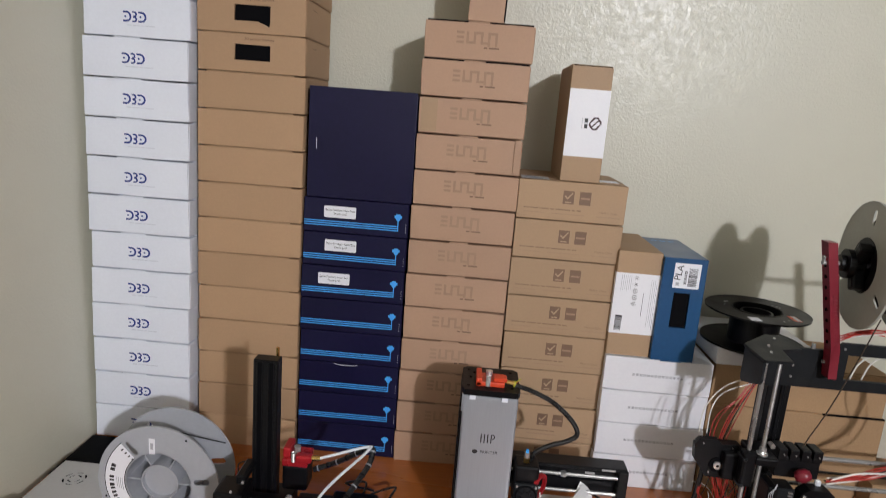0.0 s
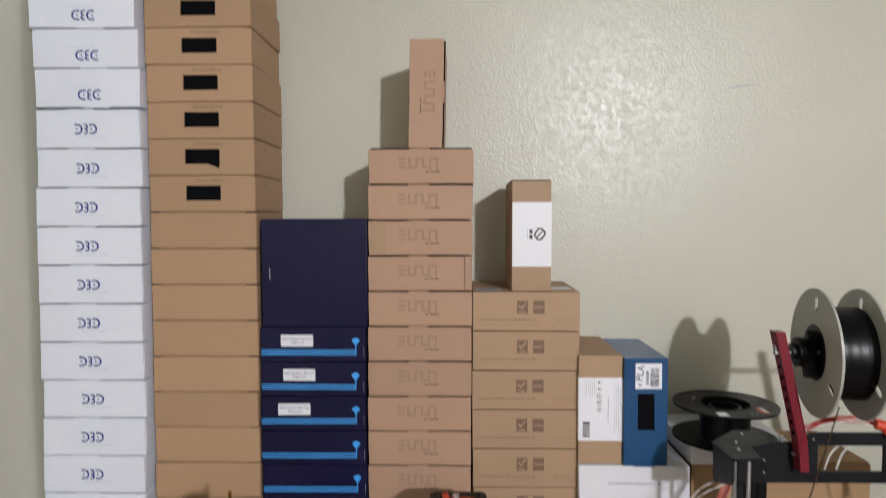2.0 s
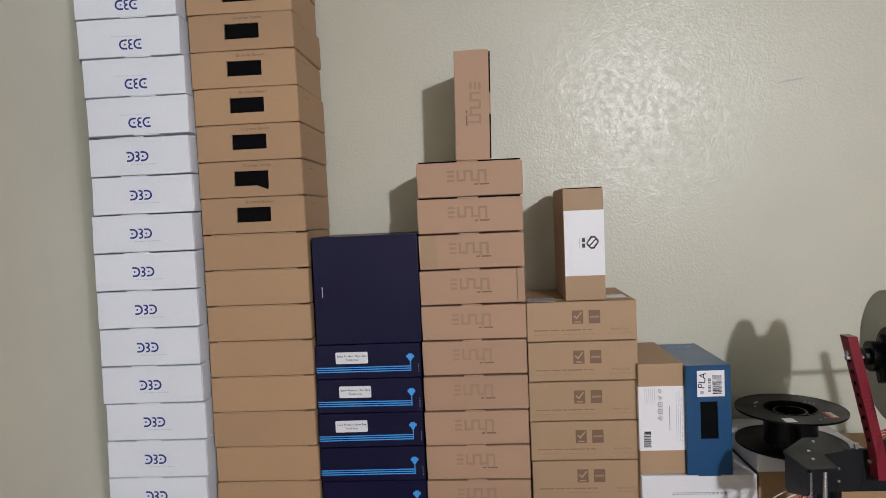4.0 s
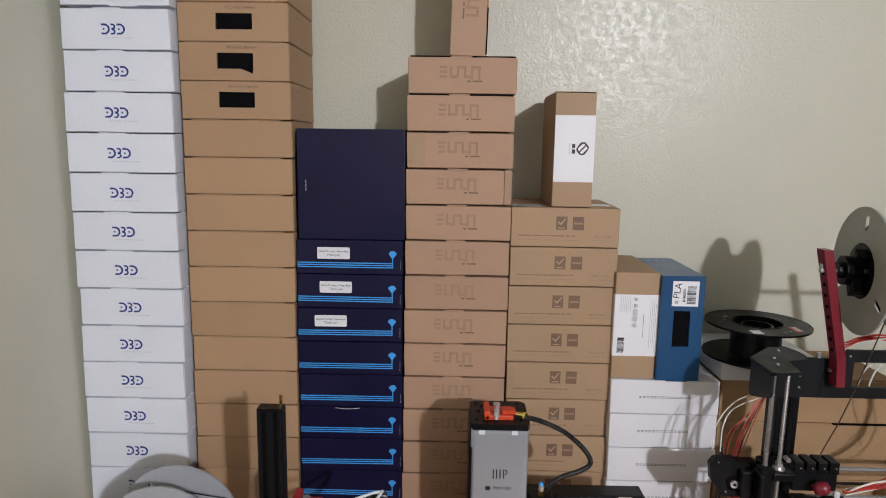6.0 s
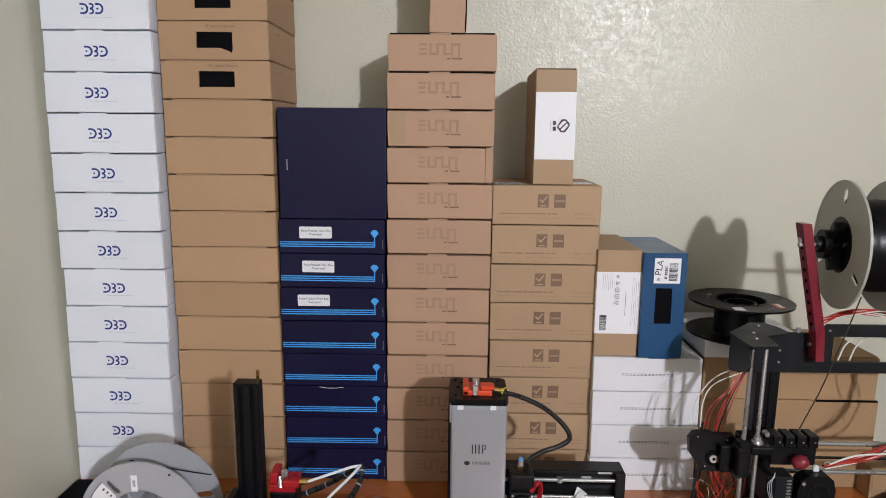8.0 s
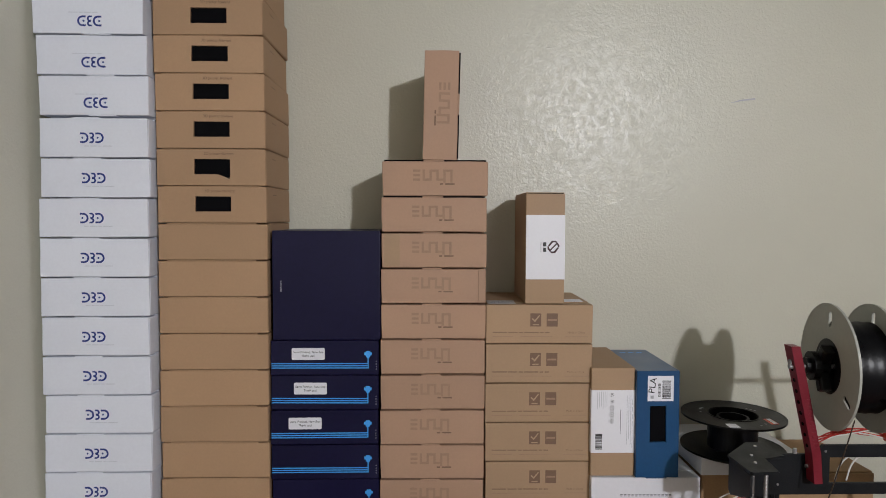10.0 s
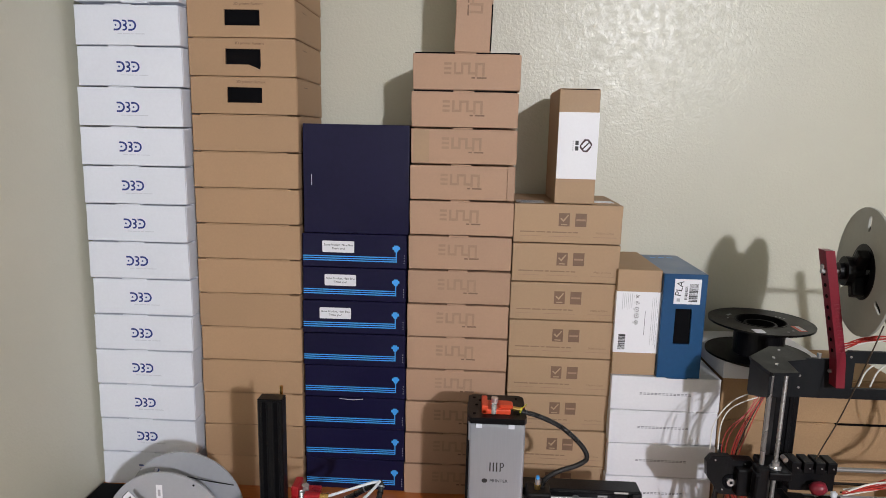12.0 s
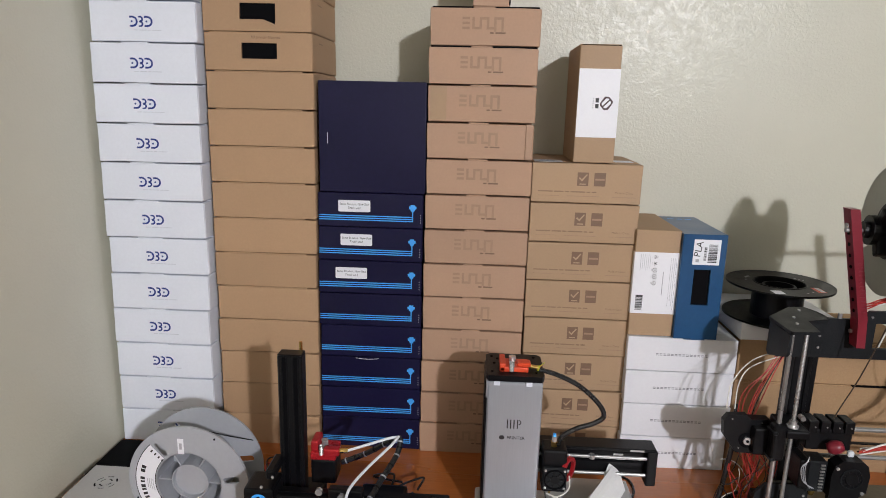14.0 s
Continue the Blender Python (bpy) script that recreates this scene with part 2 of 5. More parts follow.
def glide(pts, steps=8):
    """A smooth curve through points."""
    p = [Vector(q) for q in pts]
    p = [2 * p[0] - p[1], *p, 2 * p[-1] - p[-2]]
    out = []
    for i in range(1, len(p) - 2):
        for s in range(steps):
            t = s / steps
            out.append(0.5 * (2 * p[i] + (p[i + 1] - p[i - 1]) * t + (2 * p[i - 1] - 5 * p[i] + 4 * p[i + 1] - p[i + 2]) * t * t
                              + (3 * p[i] - p[i - 1] - 3 * p[i + 1] + p[i + 2]) * t ** 3))
    return out + [p[-2]]


def hose(pts, r, sides=8, steps=8, bm=None):
    """A tube swept along a smooth curve."""
    bm = bm or bmesh.new()
    line = glide(pts, steps)
    rings = []
    side = None
    for i, c in enumerate(line):
        d = (line[min(i + 1, len(line) - 1)] - line[max(i - 1, 0)]).normalized()
        side = (d.orthogonal() if side is None else side - d * side.dot(d)).normalized()
        up = d.cross(side)
        rings.append([bm.verts.new(c + r * (side * math.cos(6.2832 * k / sides) + up * math.sin(6.2832 * k / sides))) for k in range(sides)])
    for a, b in zip(rings, rings[1:]):
        for k in range(sides):
            bm.faces.new((a[k], a[k - 1], b[k - 1], b[k]))
    for end in (rings[0][::-1], rings[-1]):
        bm.faces.new(end)
    bmesh.ops.recalc_face_normals(bm, faces=bm.faces[:])
    return bm


FRONT = Matrix(((1, 0, 0, 0), (0, 0, 1, 0), (0, 1, 0, 0), (0, 0, 0, 1)))  # x across, y up the front, thickness towards -y when negative


def mark(name, outline, parent, material, y=0.0, thick=0.0003, holes=(), label=""):
    """A flat printed or stuck-on mark on a front that faces -y, in x and z of its thing."""
    return part(name, plate(outline, -thick, Matrix.Translation((0, y, 0)) @ FRONT, holes), material, parent, label)


def text_mesh(words, size, spacing=1.0):
    cu = bpy.data.curves.new("lettering", "FONT")
    cu.body, cu.size, cu.align_x, cu.align_y, cu.space_character = words, size, "CENTER", "CENTER", spacing
    cu.extrude = 0.0001
    ob = new("lettering", cu)
    bpy.context.view_layer.update()
    me = bpy.data.meshes.new_from_object(ob.evaluated_get(bpy.context.evaluated_depsgraph_get()))
    bpy.data.objects.remove(ob)
    return me


def lettering(me, parent, material, x, y, z, turn=0, wide=1.0):
    me = me.copy()
    me.materials.clear()
    me.materials.append(material)
    ob = new("lettering", me)
    ob.parent = parent
    ob.matrix_basis = Matrix.Translation((x, y, z)) @ pose(0, 0, 0, 90, 0, 0) @ pose(0, 0, 0, 0, 0, turn) @ Matrix.Diagonal((wide, 1, 1, 1))
    return ob


# ---------------------------------------------------------------- the room
DESK = 0.721
WALL_Y, WALL_X = 0.210, -0.439


def room():
    for name, s, m, lab in (
        ("wall_north", (WALL_X - 0.12, 3.72, WALL_Y, WALL_Y + 0.12, 0, 2.5), M_WALL, "cream semi-gloss wall with trowelled orange-peel texture"),
        ("wall_west", (WALL_X - 0.12, WALL_X, -3.9, WALL_Y, 0, 2.5), M_SIDEWALL, "cream painted side wall beside the boxes"),
        # from here on the shell is unseen, its colours steer the bounce
        ("wall_east", (3.6, 3.72, -3.9, WALL_Y, 0, 2.5), M_ROOM, "plain unseen wall, kept dark to limit bounce light"),
        ("wall_south", (WALL_X - 0.12, 3.72, -4.02, -3.9, 0, 2.5), M_ROOM, "plain unseen wall, kept dark to limit bounce light"),
        ("floor", (WALL_X - 0.12, 3.72, -4.02, WALL_Y + 0.12, -0.1, 0), M_FLOOR, "unseen brown floor, kept dark to limit bounce light"),
        ("ceiling", (WALL_X - 0.12, 3.72, -4.02, WALL_Y + 0.12, 2.5, 2.6), M_CEIL, "unseen ceiling, grey tone set for its bounce light"),
    ):
        tagged(part(name, slab(*s, bev=0), m, None), lab, name.split("_")[0], kind="structure")
    # a small dent in the plaster and a scuff
    tagged(part("wall_scuff", plate([(0, 0), (0.026, 0.005), (0.060, 0.009), (0.060, 0.0125), (0.026, 0.0085)], -0.0004, Matrix.Translation((0.972, WALL_Y - 0.0002, 1.762)) @ FRONT), M_GREYINK, None),
           "short grey pencil-like scuff on the cream wall", "scuff", kind="structure")


room()

desk = thing("desk", (0, 0, 0), "orange-brown varnished wooden desk against the wall", "desk")
part("desktop", slab(WALL_X + 0.004, 1.9, -0.62, WALL_Y - 0.002, DESK - 0.03, DESK, 0.003, 2), M_DESK, desk)
for lx in (WALL_X + 0.04, 1.83):
    for ly in (-0.58, WALL_Y - 0.07):
        part("leg", slab(lx, lx + 0.06, ly, ly + 0.06, 0, DESK - 0.03, 0.003), M_DESK, desk)
part("apron", slab(WALL_X + 0.1, 1.83, -0.56, -0.54, DESK - 0.12, DESK - 0.03, 0.002), M_DESK, desk)


# ---------------------------------------------------------------- filament boxes
def warp(bm, amount=0.0006, seed=0.0):
    for v in bm.verts:
        flat = 0.0 if v.co.y < 0.004 else 1.0
        v.co += Vector((noise.noise(v.co * 22 + Vector((seed, 0, 3))), flat * noise.noise(v.co * 22 + Vector((7, seed, 0))), 0.6 * noise.noise(v.co * 22 + Vector((0, 5, seed))))) * amount
    return bm


def carton_shell(w, d, h, window=None, seed=0.0):
    """A folded card box whose front stands at y = 0 and x runs from 0; window: a rectangle cut through the front."""
    bm = slab(0, w, 0, d, 0, h, 0.0009, 1)
    long = [e for e in bm.edges if e.calc_length() > 0.03]
    if not window:
        bmesh.ops.subdivide_edges(bm, edges=long, cuts=4, use_grid_fill=True)
    if window:
        front = min(bm.faces, key=lambda f: f.calc_center_median().y - (1 if abs(f.normal.y) > 0.99 else 0))
        outer = list(front.verts)
        bmesh.ops.delete(bm, geom=[front], context="FACES_ONLY")
        x0, x1, z0, z1 = window
        inner = [bm.verts.new((x, 0, z)) for x, z in ((x0, z0), (x1, z0), (x1, z1), (x0, z1))]
        deep = [bm.verts.new((v.co.x, 0.006, v.co.z)) for v in inner]
        corner = [min(outer, key=lambda o: (o.co - v.co).length) for v in inner]
        for i in range(4):
            j = (i + 1) % 4
            bm.faces.new((corner[i], corner[j], inner[j], inner[i]))
            bm.faces.new((inner[i], inner[j], deep[j], deep[i]))
        bmesh.ops.recalc_face_normals(bm, faces=bm.faces[:])
    return warp(bm, 0.0012, seed)


def carton(name, label, m, w, d, h, group="", gap=0.0022, tongue=(0.36, 0.62), window=None, seed=0.0, side_crease=True):
    """A mailer box: shell, tucked lid set back behind the front edge, and the lid's tongue."""
    box = thing(name, (0, 0, 0), label, "box", group)
    part("body", carton_shell(w, d, h - gap, window, seed), m, box)
    part("lid", slab(0.0012, w - 0.0012, 0.034, d - 0.001, h - gap, h - 0.0003, 0.0004), m, box)
    if tongue:
        part("tongue", slab(w * tongue[0], w * tongue[1], 0.0002, 0.036, h - gap, h - 0.0006, 0.0003), m, box)
    if side_crease:
        part("side_flap", slab(w - 0.0002, w + 0.0008, 0.003, d * 0.96, h * 0.03, h * 0.93, 0.0003), m, box)
    if window:
        x0, x1, z0, z1 = window
        part("window", slab(x0 - 0.001, x1 + 0.001, 0.0045, 0.0058, z0 - 0.001, z1 + 0.001, 0), M_DARK, box, "dark box window with black filament behind")
    return box


def bars(parent, material, x, z, widths, height, gap, y=0.0, name="print_bar"):
    for wd in widths:
        if wd > 0:
            mark(name, rect(x, x + wd, z, z + height), parent, material, y)
        x += abs(wd) + gap
    return x


def twin_crescents(parent, cx, cz, s):
    """The blue emblem: two crescents with a dot each, and two small arcs stacked between them."""
    for side in (-1, 1):
        ox = cx + side * 1.02 * s - 0.25 * s
        mark("emblem_crescent", arc_band(ox, cz, 0.46 * s, 0.70 * s, -98, 98), parent, M_INK)
        mark("emblem_bar", rect(ox - 0.42 * s, ox - 0.05 * s, cz + 0.46 * s, cz + 0.70 * s), parent, M_INK)
        mark("emblem_bar", rect(ox - 0.42 * s, ox - 0.05 * s, cz - 0.70 * s, cz - 0.46 * s), parent, M_INK)
        mark("emblem_dot", ring(ox - 0.12 * s, cz, 0.13 * s, n=12), parent, M_INK)
    for dz in (0.32, -0.32):
        mark("emblem_arc", arc_band(cx - 0.20 * s, cz + dz * s, 0.17 * s, 0.39 * s, -115, 115), parent, M_INK)
        mark("emblem_bar", rect(cx - 0.45 * s, cx - 0.25 * s, cz + dz * s * 1.9 - 0.09 * s, cz + dz * s * 1.9 + 0.09 * s), parent, M_INK)


def stack(proto, xs, y, z, h, jitter, flip_from=None, w=0.2):
    """Copies of a box piled up from z; each a little turned about the middle of its front, and shifted."""
    made = []
    for i, x in enumerate(xs):
        m = Matrix.Translation((x, y + random.uniform(-1, 1) * jitter, z + i * h)) @ Matrix.Translation((w / 2, 0, 0)) \
            @ pose(0, 0, 0, 0, 0, random.uniform(-1.1, 1.1)) @ Matrix.Translation((-w / 2, 0, 0))
        if flip_from is not None and i >= flip_from:
            m = m @ Matrix.Translation((w / 2, 0, h / 2)) @ pose(0, 0, 0, 0, 180, 0) @ Matrix.Translation((-w / 2, 0, -h / 2))
        made.append(copy_thing(proto, m))
    return made


def drop(ob):
    """Removes a pattern box after its copies are made."""
    for o in (*ob.children_recursive, ob):
        bpy.data.objects.remove(o)


# white boxes with the blue emblem
H_W = 0.0744
pattern = carton("filament_box", "white card filament box with blue crescent emblem, stacked", M_WHITE, 0.2, 0.2, H_W - 0.0004, "stack of white boxes", gap=0.0026, tongue=(0.3, 0.55), seed=1.3)
twin_crescents(pattern, 0.0985, 0.0355, 0.0138)
bars(pattern, M_FAINTGREY, 0.082, 0.0195, (0.009, 0.014, 0.006, 0.018), 0.0016, 0.0018)
WX = [-.430, -.429, -.429, -.430, -.427, -.425, -.427, -.428, -.427, -.427, -.426, -.422, -.423, -.421, -.424, -.429, -.432, -.430, -.428, -.431, -.429]
stack(pattern, WX[:13], -0.02, DESK, H_W, 0.0015)
drop(pattern)
# the upper ones lie upside down, their emblem nearer the other edge
pattern = carton("filament_box", "white card filament box with blue crescent emblem, stacked upside down", M_WHITE, 0.2, 0.2, H_W - 0.0004, "stack of white boxes", gap=0.0026, tongue=(0.3, 0.55), seed=1.3)
twin_crescents(pattern, 0.0985, 0.0489, 0.0138)
bars(pattern, M_FAINTGREY, 0.082, 0.0325, (0.009, 0.014, 0.006, 0.018), 0.0016, 0.0018)
stack(pattern, WX[13:], -0.02, DESK + 13 * H_W, H_W, 0.0015, flip_from=0)
drop(pattern)

# plain tan boxes, then tan boxes with a dark window
H_T = 0.0703
plain = carton("filament_box", "plain tan cardboard filament box, stacked", M_TAN, 0.2045, 0.2, H_T - 0.0004, "stack of tan boxes", gap=0.0024, tongue=(0.08, 0.9), seed=2.1)
stack(plain, [-.2150, -.2145, -.2135, -.2140, -.2135, -.2150, -.2140, -.2135, -.2140, -.2145, -.2135], -0.005, DESK - 0.002, H_T, 0.001, w=0.2045)
drop(plain)
windowed = carton("filament_box", "tan cardboard filament box with dark rectangular window", M_TAN, 0.2045, 0.2, H_T - 0.0004, "stack of windowed boxes", gap=0.0018,
                  tongue=(0.05, 0.95), window=(0.0705, 0.1375, 0.0215, 0.0500), seed=3.4)
part("side_slit", slab(0.2052, 0.2056, 0.050, 0.078, 0.0535, 0.0548, 0), M_MIDINK, windowed)
FILAMENT_TXT = text_mesh("3D printer filament", 0.0072)
lettering(FILAMENT_TXT, windowed, M_BROWNINK, 0.117, -0.0003, 0.0600)
WINDOWED = stack(windowed, [-.2140, -.2150, -.2150, -.2155, -.2170, -.2180, -.2190, -.2185, -.2170, -.2180], -0.005, DESK - 0.002 + 11 * H_T, H_T, 0.001, w=0.2045)
drop(windowed)
torn = WINDOWED[1]
tagged(torn, "tan cardboard filament box with torn dark window")
mark("torn_corner", [(0.112, 0.0225), (0.1385, 0.0225), (0.1365, 0.0125), (0.131, 0.0155)], torn, M_DARK, 0.0, 0.0004, label="torn hole below the window")
mark("torn_flap", [(0.124, 0.0165), (0.131, 0.0155), (0.1365, 0.0125), (0.1375, 0.0108), (0.128, 0.0135)], torn, M_PALEINK, -0.0006, 0.0008, label="bent torn cardboard scrap")


# navy boxes with three light blue lines and a nozzle emblem
def nozzle_emblem(parent, x, z, s):
    mark("emblem", [(x - s, z + 0.55 * s), (x - s, z - 0.15 * s), (x - 0.62 * s, z - 0.2 * s), (x - 0.5 * s, z - 0.65 * s), (x - 0.12 * s, z - 1.0 * s), (x + 0.12 * s, z - 1.0 * s),
                    (x + 0.5 * s, z - 0.65 * s), (x + 0.62 * s, z - 0.2 * s), (x + s, z - 0.15 * s), (x + s, z + 0.55 * s), (x + 0.6 * s, z + 0.6 * s),
                    (x + 0.55 * s, z + 0.95 * s), (x - 0.55 * s, z + 0.95 * s), (x - 0.6 * s, z + 0.6 * s)], parent, M_STRIPE)


H_N = 0.0683
navy = carton("filament_box", "navy blue card filament box with light blue lines", M_NAVY, 0.2065, 0.2, H_N - 0.0004, "stack of navy boxes", gap=0.0012, tongue=None, seed=4.2)
for k in range(3):
    zl = 0.0125 + 0.0042 * k
    mark("print_line", rect(0.001, 0.1865 + 0.0006 * k, zl, zl + 0.0021), navy, M_STRIPE)
mark("print_line", rect(0.1858, 0.1879, 0.0125, 0.034), navy, M_STRIPE)
nozzle_emblem(navy, 0.1868, 0.0395, 0.0074)
for k in range(4):
    mark("print_bar", rect(0.2020, 0.2032, 0.010 + 0.005 * k, 0.0125 + 0.005 * k), navy, M_GREYINK)
NAVY = stack(navy, [-.0045, -.0040, -.0050, -.0040, -.0055, -.0060, -.0055, -.0050], 0.0, DESK, H_N, 0.0012, w=0.2065)
drop(navy)
SAME_1, SAME_2 = text_mesh("Same Product. New Box", 0.0058), text_mesh("Thank you!", 0.0058)
for box, lx, lz in ((NAVY[7], 0.040, 0.0295), (NAVY[6], 0.044, 0.0300), (NAVY[5], 0.034, 0.0300)):
    tagged(box, "navy filament box with white thank-you sticker and blue lines")
    outline = []
    for cx, cz, a in ((lx + 0.061, lz + 0.0205, 0), (lx + 0.0025, lz + 0.0205, 90), (lx + 0.0025, lz + 0.0025, 180), (lx + 0.061, lz + 0.0025, 270)):
        outline += ring(cx, cz, 0.0025, n=4, a0=a, a1=a + 90)
    st = mark("sticker", outline, box, M_LABEL, -0.0004, 0.0003, label="white rounded paper sticker")
    lettering(SAME_1, st, M_BLACKINK, lx + 0.032, -0.0009, lz + 0.0150)
    lettering(SAME_2, st, M_BLACKINK, lx + 0.032, -0.0009, lz + 0.0078)
part("scratch", hose([(0.072, -0.0006, 0.0650), (0.09, -0.001, 0.0633), (0.105, -0.001, 0.0635), (0.121, -0.0006, 0.0652)], 0.0006, 5), M_LABEL, NAVY[2], "white scuffed edge")

# the navy box stood on its edge on top of them
nav = thing("filament_box", (-0.0005, 0.0, DESK + 8 * H_N), "large plain navy box face standing upright on the stack", "box", "stack of navy boxes")
part("body", warp(slab(0, 0.2055, 0, 0.2, 0, 0.2105, 0.0012, 2), 0.0008, 9.1), M_NAVY, nav)
part("side_flap", slab(0.2053, 0.2062, 0.003, 0.19, 0.004, 0.205, 0.0003), M_NAVY, nav)
mark("scratch", rect(0.0155, 0.0166, 0.093, 0.114), nav, M_LABEL, label="short white scuff")


# kraft boxes with a faint wordmark of plain strokes
def faint_mark(parent, x, z, w, h):
    """A plain emblem in faint ink: three stacked bars, then a row of square meanders, with small dark bars under its end."""
    t = h * 0.21
    for k in range(3):
        mark("print_bar", rect(x, x + w * 0.17, z + k * (h - t) / 2, z + k * (h - t) / 2 + t), parent, M_FAINT)
    g = w * 0.165
    for k in range(5):
        a = x + w * 0.225 + k * g
        low = z - (h * 0.16 if k > 2 else 0.0)
        mark("print_bar", rect(a, a + t, low, z + h), parent, M_FAINT)
        if k < 4:
            zb = low if k % 2 == 0 else z + h - t
            mark("print_bar", rect(a + t, a + g, zb, zb + t), parent, M_FAINT)
    bars(parent, M_BROWNINK, x + 0.64 * w, z - h * 0.34, (w * 0.08, w * 0.23), h * 0.13, w * 0.04)


H_S = 0.0687
kraft = carton("filament_box", "kraft cardboard filament box with faint wordmark, stacked", M_KRAFT, 0.2, 0.2, H_S - 0.0006, "stack of kraft boxes", gap=0.0032, tongue=(0.39, 0.58), seed=5.5)
faint_mark(kraft, 0.058, 0.028, 0.080, 0.0215)
SUN = stack(kraft, [.2035, .2050, .2050, .2055, .2060, .2060, .2070, .2070, .2080, .2080, .2090, .2090, .2105], -0.004, DESK, H_S, 0.0012)
tape = SUN[10]
part("tape", slab(0.004, 0.034, -0.0004, 0.0001, 0.002, 0.064, 0), M_KRAFT2, tape, "pale strip of packing tape")
part("peeling_flap", slab(0.186, 0.1985, -0.0028, -0.0004, 0.001, 0.066, 0.0004), M_KRAFT, SUN[9], "loose cardboard side flap")
up = copy_thing(kraft, Matrix.Translation((0.2865, -0.006, DESK + 13 * H_S)) @ pose(0, 0, 0, 0, 1.2, 0) @ Matrix.Translation((0, 0, 0.205)) @ pose(0, 0, 0, 0, 90, 0) @ Matrix.Diagonal((1.025, 1, 1, 1)))
tagged(up, "kraft cardboard filament box standing on its end atop the stack", group="upright boxes")
# near-black strips paint the shade inside the lid slits
for box in (up, SUN[12], SUN[11]):
    for x0, x1 in ((0.003, 0.077), (0.117, 0.197)):
        part("lid_slit", slab(x0, x1, 0.0015, 0.0045, H_S - 0.0037, H_S - 0.0010, 0), M_DARK, box)
drop(kraft)

# kraft boxes with a tick emblem
H_C = 0.0771
tick = carton("filament_box", "kraft cardboard filament box with tick emblem and small print", M_KRAFT2, 0.2065, 0.2, H_C - 0.0005, "stack of tick boxes", gap=0.0016, tongue=None, seed=6.6)
mark("emblem", rect(0.0860, 0.1070, 0.0330, 0.0585), tick, M_BROWNINK)
mark("emblem_tick", [(0.0885, 0.0475), (0.0905, 0.0495), (0.0945, 0.0455), (0.1030, 0.0555), (0.1050, 0.0545), (0.0950, 0.0415)], tick, M_PALEINK, -0.0004)
mark("print_bar", rect(0.0905, 0.1025, 0.0355, 0.0375), tick, M_PALEINK, -0.0004)
mark("emblem", rect(0.1175, 0.1390, 0.0330, 0.0585), tick, M_BROWNINK)
mark("print_bar", rect(0.1195, 0.1370, 0.0440, 0.0475), tick, M_FAINT, -0.0004)
bars(tick, M_MIDINK, 0.013, 0.0200, (0.028, 0.018, 0.008, 0.028, 0.007, 0.009), 0.0024, 0.0025)
bars(tick, M_FAINT, 0.013, 0.0125, (0.040, -0.01, 0.062, -0.02, 0.045), 0.0011, 0.002)
lettering(text_mesh("Made in China", 0.0058), tick, M_MIDINK, 0.175, -0.0003, 0.0212)
TICK = stack(tick, [.4100, .4095, .4110, .4100, .4090, .4085, .4095, .4095], -0.003, DESK, H_C, 0.0012, w=0.2065)
drop(tick)
part("top_label", slab(0.004, 0.058, 0.004, 0.052, H_C - 0.0005, H_C - 0.0001, 0), M_PSU, TICK[7], "torn grey printed label on top")
for k in range(5):
    part("print_bar", slab(0.008 + 0.002 * k, 0.050 - 0.004 * k, 0.010 + 0.008 * k, 0.012 + 0.008 * k, H_C - 0.0001, H_C + 0.0001, 0), M_SLATEINK, TICK[7])
part("top_label", slab(0.158, 0.196, 0.036, 0.075, H_C - 0.0005, H_C - 0.0001, 0), M_LABEL, TICK[7], "white paper label on top")

# the tall box with a white paper sleeve, standing on the tick boxes
tall = thing("filament_box", Matrix.Translation((0.4855, 0.0, DESK + 8 * H_C)) @ pose(0, 0, 0, 0, 0, -0.6), "narrow kraft box with white paper sleeve standing upright", "box", "upright boxes")
part("body", warp(slab(0, 0.0755, 0, 0.17, 0, 0.2125, 0.0009), 0.0006, 3.0), M_KRAFT2, tall)
part("lid", slab(0.001, 0.0745, 0.004, 0.168, 0.2122, 0.2150, 0.0003), M_KRAFT2, tall)
# shade of the slit under the lid, as a black strip
part("lid_slit", slab(0.003, 0.073, 0.0012, 0.0045, 0.2124, 0.2140, 0), M_DARK, tall)
part("sleeve", slab(0.0006, 0.0759, -0.0005, 0.1704, 0.047, 0.1715, 0.0004), M_LABEL, tall, "white paper sleeve")
for dx, dz, flip in ((0, 0, 1), (0, 0, -1)):
    cx, cz = 0.0535, 0.110
    mark("emblem", [(cx + flip * x, cz + flip * z) for x, z in ((-0.0035, 0.012), (0.0045, 0.012), (0.0115, 0.004), (0.0115, -0.001), (0.0085, -0.001), (0.0085, 0.002), (0.0035, 0.0088), (-0.001, 0.0088), (-0.008, 0.0005), (-0.0105, 0.002))], tall, M_LOGO, -0.0006)
mark("emblem", [(0.046, 0.104), (0.0485, 0.103), (0.0605, 0.1155), (0.058, 0.1165)], tall, M_LOGO, -0.0006)
for k in range(2):
    mark("print_bar", rect(0.0335, 0.0395, 0.1005 + 0.0105 * k, 0.1085 + 0.0105 * k), tall, M_BLACKINK, -0.0006)
for k in range(5):
    mark("print_bar", rect(0.0285, 0.0300, 0.1005 + 0.004 * k, 0.1028 + 0.004 * k), tall, M_GREYINK, -0.0006)


